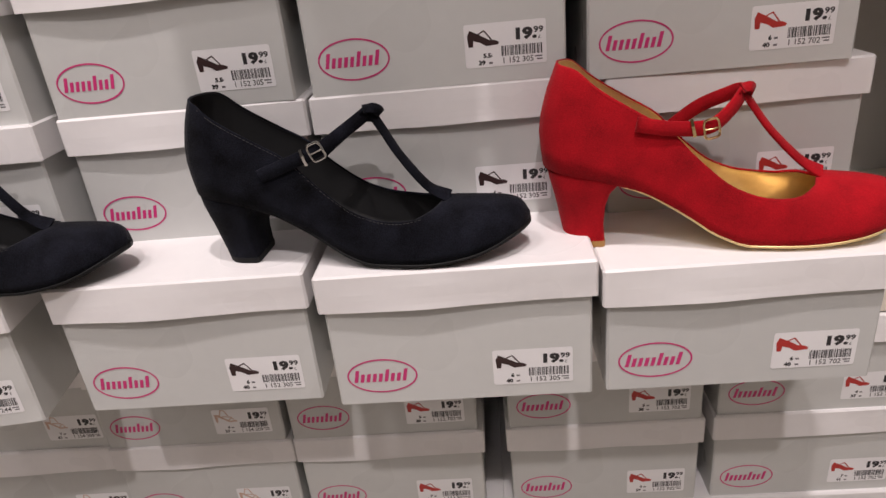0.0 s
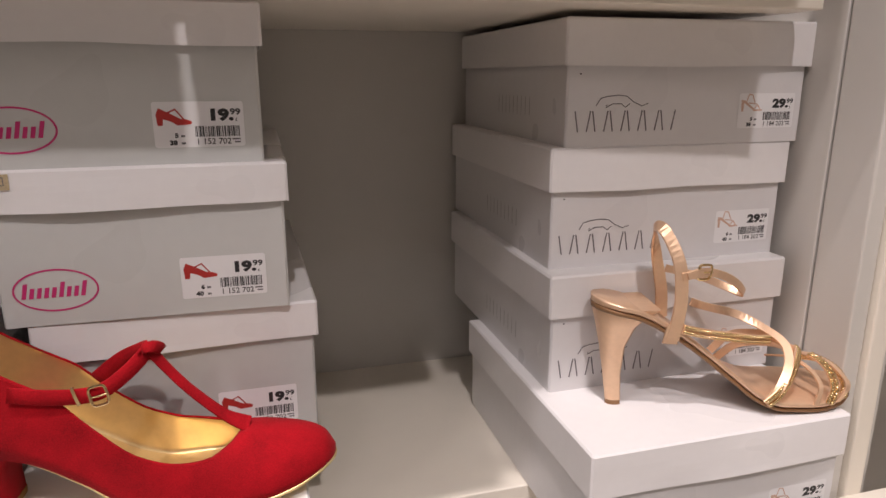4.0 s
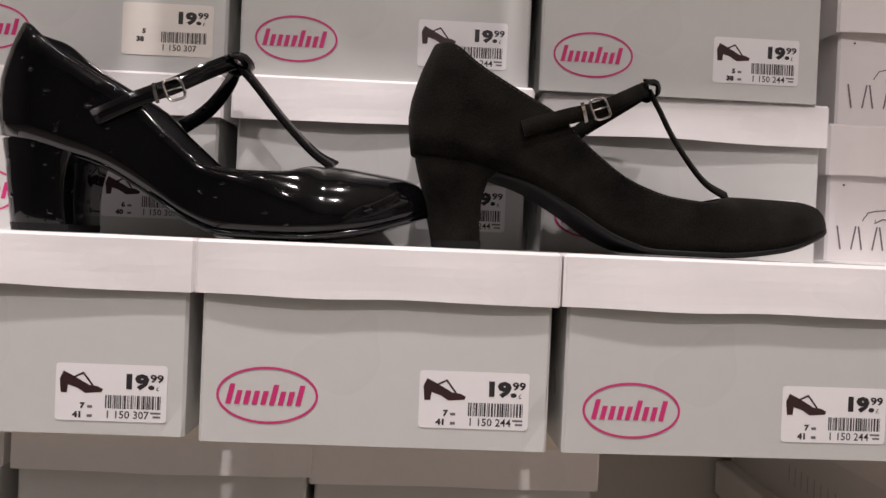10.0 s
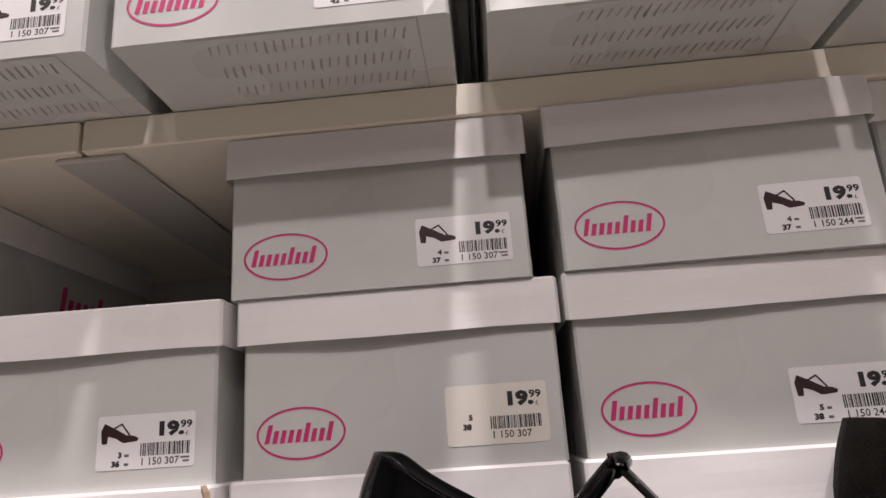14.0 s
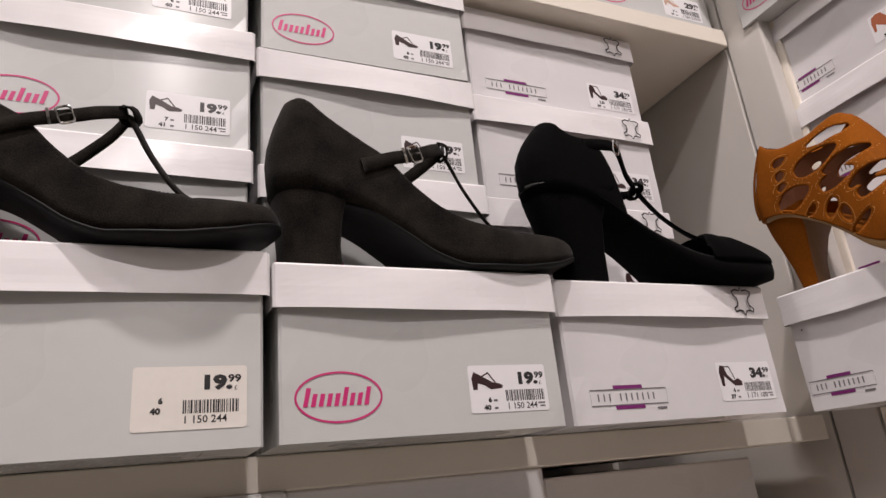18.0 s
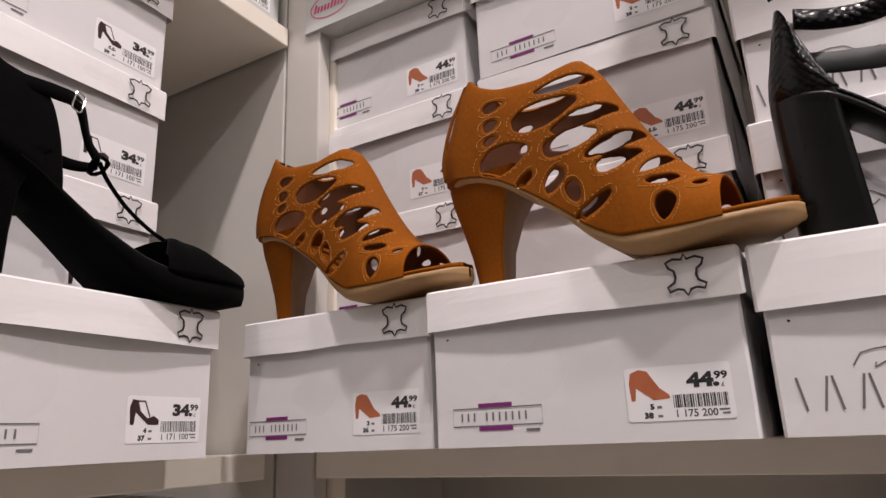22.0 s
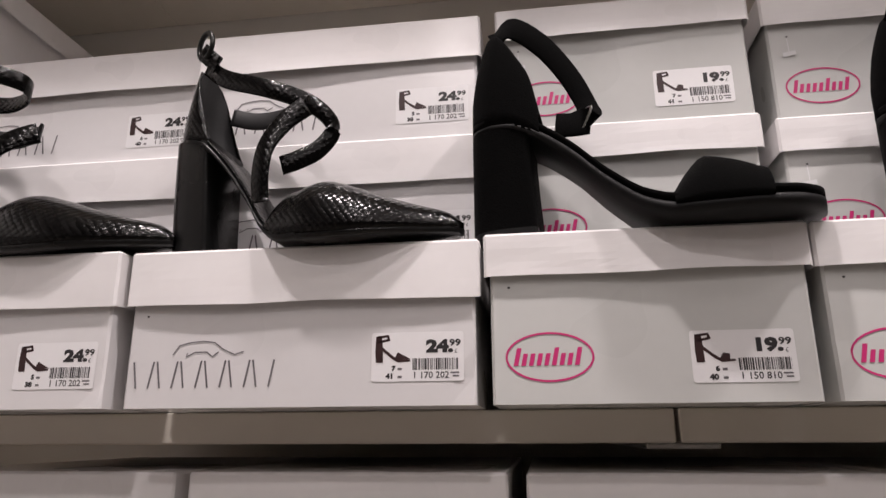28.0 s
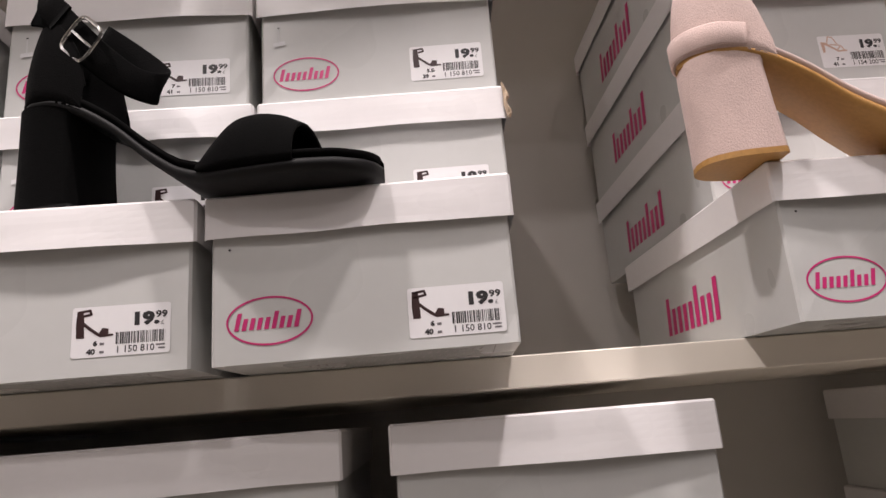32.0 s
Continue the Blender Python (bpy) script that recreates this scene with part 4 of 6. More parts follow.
def buckle_bm(center, along, up, w, h, r=0.0009, prong=True):
    c, a, b = Vector(center), Vector(along).normalized(), Vector(up)
    b = (b - b.dot(a) * a).normalized()
    pts = []
    for k in range(32):
        q = 2 * math.pi * k / 32
        cq, sq = math.cos(q), math.sin(q)
        pts.append(c + a * w / 2 * math.copysign(abs(cq) ** 0.45, cq) + b * h / 2 * math.copysign(abs(sq) ** 0.45, sq))
    bm = tube_bm(pts, r, sides=8, closed=True)
    if prong:
        tube_bm([c - a * w * 0.5, c + a * w * 0.1 - Vector((0, 0.001, 0)), c + a * w * 0.5], r * 0.7, n=6, sides=6, bm=bm)
    return bm


def stitch_bm(points, n, length=0.0016, r=0.00022):
    """A row of stitches along a line."""
    line = spline(points, n * 2)
    bm = bmesh.new()
    for k in range(0, len(line) - 1, 2):
        d = (line[k + 1] - line[k]).normalized() * length
        tube_bm([line[k], line[k] + d], r, n=2, sides=4, bm=bm)
    return bm


def court_shoe(label, mat, lining, edge, buckle="chrome", edge_words="", thread="dark_thread", tip="black_rubber", chunky=0.0, sag=0.0, spring=0.008, vamp=0.0):
    """A T-bar court shoe with a block heel. spring: how far its toe is raised; vamp: 1 for a high vamp and a steep T bar."""
    root = tagged(new("court_shoe"), label, "shoe", "display shoes")
    low = hermite([(0, 0.060), (0.03, 0.056), (0.052, 0.050), (0.07, 0.0445), (0.0975, 0.0285), (0.123, 0.0115), (0.144, 0.0045), (0.18, 0.0040), (0.215, 0.0065 + 0.2 * spring), (0.2586, 0.0150 + spring)])
    top = hermite([(0, 0.1315), (0.0135, 0.130), (0.039, 0.116), (0.07, 0.097), (0.086, 0.087), (0.1067, 0.0655), (0.132, 0.0450), (0.155, 0.0370 + 0.0055 * vamp), (0.174, 0.0355 + 0.008 * vamp), (0.188, 0.0390 + 0.0095 * vamp), (0.2, 0.0415 + 0.0085 * vamp), (0.22, 0.0395 + 0.2 * spring + 0.0065 * vamp), (0.24, 0.0355 + 0.6 * spring + 0.0040 * vamp), (0.251, 0.0305 + 0.9 * spring + 0.002 * vamp), (0.2586, 0.0200 + spring)])
    wide = hermite([(0, 0.0006), (0.0015, 0.0085), (0.005, 0.0145), (0.012, 0.0215), (0.03, 0.0275), (0.07, 0.0285), (0.10, 0.0300), (0.14, 0.0360), (0.175, 0.0390), (0.205, 0.0375), (0.23, 0.0310), (0.246, 0.0215), (0.2545, 0.0125), (0.2578, 0.005), (0.2586, 0.0006)])
    gap = hermite([(0, 0.85), (0.02, 0.86), (0.06, 0.86), (0.10, 0.88), (0.13, 0.90), (0.155, 0.86), (0.172, 0.74), (0.183, 0.55), (0.190, 0.34), (0.195, 0.0), (0.2586, 0.0)])
    lean = hermite([(0.045, 0.006), (0.062, 0.002), (0.085, 0.0), (0.108, 0.0045), (0.132, 0.0135)])
    thickened(part("upper", wall_bm(0, 0.2586, 64, low, top, wide, gap, lean), [M[mat], M[lining]], root, smooth=True), 0.0016)
    over = lambda x: low(x) + 0.0006  # noqa: E731
    part("sole", board_bm(0.046, 0.2592, 50, lambda x: low(x) - (0.0024 if edge == "gold_lining" else 0.0034), over, hermite([(0.046, 0.022), (0.07, 0.0272), (0.10, 0.0300), (0.14, 0.0366), (0.175, 0.0398), (0.205, 0.0383), (0.23, 0.0318), (0.246, 0.0222), (0.2545, 0.0132), (0.2582, 0.0056), (0.2592, 0.0006)])), M[edge], root, edge_words, smooth=True)
    part("insole", board_bm(0.016, 0.252, 40, lambda x: low(x) + 0.0012, lambda x: low(x) + 0.0028, lambda x: wide(x) * 0.9), M[lining], root, smooth=True)
    part("heel", heel_bm([(0.0045, 0.0165 - 0.007 * chunky, 0.0455 + 0.005 * chunky, 0.0185 + 0.003 * chunky), (0.018, 0.0138 - 0.005 * chunky, 0.0443 + 0.005 * chunky, 0.0200 + 0.003 * chunky), (0.033, 0.0108 - 0.003 * chunky, 0.0452 + 0.005 * chunky, 0.0228 + 0.002 * chunky), (0.043, 0.0084 - 0.001 * chunky, 0.0480 + 0.004 * chunky, 0.0256), (0.050, 0.0066, 0.0540, 0.0274), (0.0575, 0.0050, 0.0640, 0.0282)], 0.5), M[mat], root, smooth=True)
    part("heel_tip", heel_bm([(0.0, 0.0172 - 0.007 * chunky, 0.0456 + 0.005 * chunky, 0.0184 + 0.003 * chunky), (0.0048, 0.0163 - 0.007 * chunky, 0.0459 + 0.005 * chunky, 0.0188 + 0.003 * chunky)], 0.5), M[tip], root)
    steep = [(0.199, 0.001, 0.0510), (0.186, 0.0, 0.0595), (0.167, 0.0, 0.0800), (0.151, 0.0, 0.1005), (0.139, 0.0, 0.1155)]
    part("bar_strap", ribbon_bm(steep if vamp else [(0.199, 0.001, 0.0418), (0.183, 0.0, 0.052), (0.165 - 0.003 * sag, 0.0, 0.077 - 0.004 * sag), (0.154 - 0.006 * sag, 0.0, 0.098 - 0.007 * sag), (0.147 - 0.007 * sag, 0.0, 0.111 - 0.008 * sag)], (0.35, 0.75, 0.35), [0.013, 0.0085, 0.0075, 0.0075, 0.0085], 0.0022), M[mat], root, smooth=True)
    strap = part("ankle_strap", ribbon_bm([(0.066 - 0.002 * sag + 0.002 * vamp, -0.0296, 0.0755 + 0.017 * sag - 0.005 * vamp), (0.090 - 0.002 * sag, -0.0288, 0.0840 + 0.004 * sag - 0.001 * vamp), (0.112 - 0.002 * vamp, -0.0240, 0.0915 - 0.005 * sag + 0.0025 * vamp), (0.132 - 0.004 * sag - 0.006 * vamp, -0.0140, 0.1030 - 0.009 * sag + 0.0040 * vamp), (0.146 - 0.007 * sag - 0.009 * vamp, 0.0, 0.1115 - 0.008 * sag + 0.0050 * vamp), (0.136 - 0.005 * sag - 0.006 * vamp, 0.0135, 0.1040 - 0.006 * sag + 0.0020 * vamp), (0.115, 0.0215, 0.0890), (0.098, 0.0235, 0.0760)], (-0.25, 0.0, 1.0), 0.0100, 0.0022, n=40), M[mat], root, smooth=True)
    part("strap_loop", ribbon_bm([(a - 0.007 * sag - 0.009 * vamp, b, c - 0.008 * sag + 0.005 * vamp) for a, b, c in ((0.1435, -0.0065, 0.1145), (0.1505, -0.0030, 0.1140), (0.1535, 0.0035, 0.1090), (0.1480, 0.0055, 0.1060), (0.1425, 0.0, 0.1085), (0.1435, -0.0065, 0.1145))], (0.45, 0.75, 0.35), 0.0082, 0.0018, n=18), M[mat], root, smooth=True)
    part("buckle", buckle_bm((0.1105 + 0.003 * sag, -0.0265, 0.0908 - 0.005 * sag), (0.9, 0.1, 0.36 - 0.2 * sag), (-0.3, 0.0, 1), 0.0100, 0.0128), M[buckle], strap, "small rounded metal buckle")
    part("keeper", ribbon_bm([(0.1025, -0.0285, 0.0815), (0.101, -0.0290, 0.0875), (0.0995, -0.0285, 0.0935)], (0.9, 0, 0.3), 0.0022, 0.0012, n=6), M[buckle], strap)
    line = [(x + lean(top(x)) * max(0, 1 - x / 0.05), -wide(x) * (gap(x) + (1 - gap(x)) * math.sqrt(max(0, 1 - 0.965**2.4))) - 0.0002, low(x) + (top(x) - low(x)) * 0.965) for x in np.linspace(0.02, 0.18, 14)]
    part("stitching", stitch_bm(line, 60), M[thread], root)
    return root


def block_sandal(label, mat, style, lining="black_lining", tip="black_rubber", sole="black_rubber", heel_h=0.0):
    """An ankle-strap sandal with a wide band and a block heel. style: how its ankle strap hangs."""
    root = tagged(new("block_heel_sandal"), label, "sandal", "display shoes")
    low = hermite([(0, 0.0625), (0.03, 0.0610), (0.045, 0.0570), (0.07, 0.0440), (0.098, 0.0235), (0.12, 0.0110), (0.138, 0.0068), (0.18, 0.0068), (0.210, 0.0072), (0.226, 0.0085)])
    wide = hermite([(0, 0.0006), (0.002, 0.009), (0.007, 0.0165), (0.02, 0.0255), (0.04, 0.0280), (0.08, 0.0275), (0.11, 0.0315), (0.15, 0.0395), (0.18, 0.0400), (0.203, 0.0350), (0.216, 0.0250), (0.2235, 0.0125), (0.226, 0.0006)])
    part("sole", board_bm(0, 0.226, 60, lambda x: low(x) - min(0.0058, 0.003 + x * 0.03), lambda x: low(x) + 0.0002, wide), M[sole], root, smooth=True)
    part("insole", board_bm(0.0008, 0.2250, 56, lambda x: low(x) + 0.0006, lambda x: low(x) + 0.0048, lambda x: wide(x) * 0.985), M[mat], root, smooth=True)
    lean = hermite([(0.05, 0.002), (0.075, 0.0), (0.095, 0.003), (0.115, 0.010), (0.135, 0.021)])
    ctop = hermite([(0, 0.119), (0.012, 0.118), (0.024, 0.112), (0.036, 0.101), (0.046, 0.088), (0.052, 0.0680)])
    thickened(part("heel_counter", wall_bm(0, 0.052, 30, lambda x: low(x) - 0.002, ctop, wide, lambda x: 0.84, lean), [M[mat], M[lining]], root, smooth=True), 0.0016)
    part("heel", heel_bm([(0.003, 0.0010, 0.0480, 0.0265), (0.03, 0.0010, 0.0455, 0.0258), (0.05, 0.0010, 0.0440, 0.0262), (0.0600, 0.0012, 0.0450, 0.0272)], 0.5), M[mat], root, smooth=True)
    part("heel_tip", heel_bm([(0.0, 0.0008, 0.0483, 0.0266), (0.0032, 0.0010, 0.0481, 0.0266)], 0.5), M[tip], root)
    if style != "nude":
        low_x, high_x = (0.134, 0.190) if style == "loose" else (0.1280, 0.184)
        btop = hermite([(0.134, 0.0160), (0.145, 0.0290), (0.156, 0.0365), (0.170, 0.0340), (0.190, 0.0270)] if style == "loose" else [(0.128, 0.0180), (0.136, 0.0330), (0.146, 0.0425), (0.156, 0.0440), (0.170, 0.0415), (0.184, 0.0350)])
        thickened(part("toe_band", wall_bm(low_x, high_x, 22, lambda x: low(x) - 0.0005, btop, lambda x: wide(x) + 0.0012, lambda x: 0.0, m=12, power=2.2), [M[mat], M[lining]], root, smooth=True), 0.0018)
    if style == "loose":
        strap = part("ankle_strap", ribbon_bm([(0.020, -0.0150, 0.1150), (0.034, -0.0140, 0.1230), (0.055, -0.0060, 0.1130), (0.073, 0.0, 0.0945), (0.084, 0.0020, 0.0760), (0.086, -0.0060, 0.0660), (0.075, -0.0120, 0.0610), (0.062, -0.0110, 0.0620)], [(0.55, 0.1, 0.8), (0.6, 0.3, 0.7), (0.75, 0.3, 0.5), (0.8, 0.3, 0.35), (0.8, 0.3, 0.3), (0.7, 0.3, 0.45), (0.3, 0.3, 0.9), (0.1, 0.3, 1)], 0.0155, 0.0024, n=40), M[mat], root, smooth=True)
        part("buckle", buckle_bm((0.0820, -0.0090, 0.0650), (0.4, -0.7, -0.2), (0.5, 0, 0.85), 0.011, 0.014, 0.0009), M["chrome"], strap, "small steel buckle")
    elif style == "buckled":
        strap = part("ankle_strap", ribbon_bm([(0.012, -0.0180, 0.1200), (0.026, -0.0215, 0.1140), (0.040, -0.0225, 0.1010), (0.056, -0.0195, 0.0855), (0.073, -0.0110, 0.0730), (0.0835, 0.0020, 0.0720), (0.0790, 0.0140, 0.0830), (0.058, 0.0200, 0.1010), (0.034, 0.0180, 0.1180)], [(0.55, 0.0, 0.80), (0.55, 0.0, 0.80), (0.55, 0.0, 0.80), (0.5, 0.1, 0.83), (0.35, 0.2, 0.88), (0.3, 0.2, 0.9), (0.4, 0.1, 0.85), (0.55, 0, 0.8), (0.55, 0, 0.8)], 0.0180, 0.0026, n=44), M[mat], root, smooth=True)
        part("buckle", buckle_bm((0.0485, -0.0255, 0.0945), (0.75, 0.05, -0.66), (0.62, 0, 0.78), 0.0190, 0.0225, 0.0012), M["chrome"], strap, "large square silver buckle")
        part("strap_end", ribbon_bm([(0.0330, -0.0240, 0.1100), (0.0240, -0.0245, 0.1200), (0.0230, -0.0235, 0.1300)], (0.8, 0.0, 0.55), [0.0175, 0.0165, 0.009], 0.0024, n=10), M[mat], root, smooth=True)
    else:
        strap = part("ankle_strap", ribbon_bm([(0.022, -0.0190, 0.1200), (0.040, -0.0215, 0.1180), (0.060, -0.0150, 0.1160), (0.070, 0.0, 0.1150), (0.060, 0.0150, 0.1160), (0.040, 0.0210, 0.1180), (0.022, 0.0190, 0.1200)], (0.1, 0.0, 1), 0.0150, 0.0024, n=40), M[mat], root, smooth=True)
        part("buckle", buckle_bm((0.045, -0.0235, 0.1190), (0.95, 0.05, -0.1), (0.1, 0, 1), 0.016, 0.020, 0.0011), M["chrome"], strap, "silver buckle set with small stones")
        thickened(part("toe_band", wall_bm(0.1295, 0.186, 22, lambda x: low(x) - 0.0005, hermite([(0.128, 0.03), (0.15, 0.046), (0.186, 0.03)]), lambda x: wide(x) + 0.0012, lambda x: 0.0, m=12, power=2.2), [M[mat], M[lining]], root, smooth=True), 0.0018)
        part("counter_fold", ribbon_bm([(0.036, -0.0285, 0.067), (0.018, -0.0275, 0.069), (0.004, -0.016, 0.070), (-0.001, 0.0, 0.0705), (0.004, 0.016, 0.070), (0.018, 0.0275, 0.069)], (0.0, 0.0, 1.0), 0.013, 0.0026, n=30), M[mat], root, smooth=True)
    return root


def snake_shoe(label, crossed):
    """A pointed ankle-strap shoe in embossed snake leather."""
    root = tagged(new("pointed_ankle_strap_shoe"), label, "shoe", "display shoes")
    low = hermite([(0, 0.0790), (0.03, 0.0750), (0.05, 0.0620), (0.075, 0.0370), (0.095, 0.0140), (0.112, 0.0055), (0.15, 0.0045), (0.21, 0.0070), (0.252, 0.0095)])
    wide = hermite([(0, 0.0006), (0.002, 0.009), (0.007, 0.0165), (0.02, 0.0250), (0.04, 0.0260), (0.075, 0.0240), (0.10, 0.0300), (0.14, 0.0380), (0.17, 0.0365), (0.20, 0.0285), (0.225, 0.0185), (0.242, 0.0095), (0.250, 0.0040), (0.252, 0.0006)])
    part("sole", board_bm(0, 0.252, 60, lambda x: low(x) - 0.0040, lambda x: low(x) + 0.0004, lambda x: wide(x) + 0.0006), M["black_gloss"], root, smooth=True)
    part("insole", board_bm(0.001, 0.246, 40, lambda x: low(x) + 0.0008, lambda x: low(x) + 0.0038, lambda x: wide(x) * 0.96), M["snake"], root, smooth=True)
    vtop = hermite([(0.098, 0.0140), (0.106, 0.0280), (0.119, 0.0405), (0.140, 0.0455), (0.165, 0.0400), (0.190, 0.0325), (0.215, 0.0258), (0.240, 0.0200), (0.252, 0.0130)])
    thickened(part("toe_upper", wall_bm(0.098, 0.252, 44, lambda x: low(x) - 0.0002, vtop, lambda x: wide(x) + 0.0012, hermite([(0.098, 0.85), (0.106, 0.62), (0.113, 0.35), (0.120, 0.0), (0.252, 0.0)]), m=12, power=2.2), [M["snake"], M["black_lining"]], root, smooth=True), 0.0016)
    lean = hermite([(0.06, 0.002), (0.085, 0.0), (0.110, 0.005), (0.140, 0.0130)])
    ctop = hermite([(0, 0.136), (0.006, 0.133), (0.014, 0.123), (0.023, 0.107), (0.032, 0.090), (0.038, 0.0775)])
    thickened(part("heel_counter", wall_bm(0, 0.038, 26, lambda x: 0.0755, ctop, wide, lambda x: 0.86, lean), [M["snake"], M["black_lining"]], root, smooth=True), 0.0016)
    part("heel", heel_bm([(0.003, 0.0030, 0.0430, 0.0225), (0.03, 0.0015, 0.0410, 0.0240), (0.060, 0.0006, 0.0390, 0.0250), (0.0767, 0.0004, 0.0390, 0.0256)], 0.7), M["black_gloss"], root, smooth=True)
    part("heel_tip", heel_bm([(0.0, 0.0028, 0.0434, 0.0226), (0.0032, 0.0030, 0.0430, 0.0226)], 0.7), M["black_rubber"], root)
    if crossed:
        ring = [(0.022, -0.0130, 0.136), (0.0455, -0.0185, 0.1215), (0.0886, -0.0195, 0.1095), (0.122, -0.0080, 0.1005), (0.137, 0.0040, 0.0880), (0.128, 0.0, 0.0720), (0.113, -0.0080, 0.0620), (0.100, -0.0130, 0.0570)]
        cross = [(0.0915, -0.0265, 0.0290), (0.0905, -0.0275, 0.0500), (0.0935, -0.0250, 0.0680), (0.105, -0.0180, 0.0860), (0.119, -0.0110, 0.0985)]
        inner = [(0.119, -0.0100, 0.0990), (0.105, 0.0060, 0.1040), (0.075, 0.0195, 0.1060), (0.050, 0.0220, 0.1070), (0.026, 0.0215, 0.1120)]
        tail, hub = [(0.036, -0.0190, 0.1330), (0.026, -0.0200, 0.1400), (0.020, -0.0200, 0.1450)], Vector((0.022, -0.0190, 0.1490))
    else:
        ring = [(0.030, -0.0220, 0.1445), (0.052, -0.0235, 0.1410), (0.073, -0.0230, 0.1375), (0.092, -0.0130, 0.1350), (0.100, 0.0, 0.1335), (0.090, 0.0140, 0.1320), (0.065, 0.0220, 0.1310), (0.040, 0.0205, 0.1340), (0.022, 0.0120, 0.1365)]
        cross = [(0.0885, -0.0265, 0.0310), (0.0900, -0.0275, 0.0520), (0.0990, -0.0245, 0.0690), (0.112, -0.0170, 0.0830), (0.1265, -0.0065, 0.0915)]
        inner = [(0.1265, -0.0055, 0.0920), (0.112, 0.0080, 0.0975), (0.078, 0.0205, 0.1005), (0.045, 0.0240, 0.1070), (0.024, 0.0235, 0.1120)]
        tail, hub = [(0.041, -0.0230, 0.1455), (0.026, -0.0238, 0.1435), (0.0115, -0.0220, 0.1412)], Vector((0.041, -0.0255, 0.1455))
    strap = part("ankle_strap", ribbon_bm(ring, (0.08, 0.0, 1), 0.0130, 0.0022, n=56), [M["snake"]], root, smooth=True)
    part("buckle", tube_bm([hub + Vector((0.9 * math.cos(q), -0.35 * math.cos(q), math.sin(q) * 1.0)) * 0.0100 for q in (2 * math.pi * k / 24 for k in range(24))], 0.0022, closed=True), M["black_gloss"], strap, "round black covered buckle", smooth=True)
    part("strap_tail", ribbon_bm(tail, (0.1, 0, 1), 0.0130, 0.0022, n=8), M["snake"], strap, smooth=True)
    part("cross_strap", ribbon_bm(cross, [(0.9, 0, -0.1), (0.9, 0, -0.2), (0.8, 0, -0.45), (0.6, 0.1, -0.7), (0.35, 0.2, -0.9)], 0.0150, 0.0022, n=30), M["snake"], root, smooth=True)
    part("inner_strap", ribbon_bm(inner, (0.0, 0.1, 1), 0.0135, 0.0022, n=26), M["black_lining"], root, smooth=True)
    return root


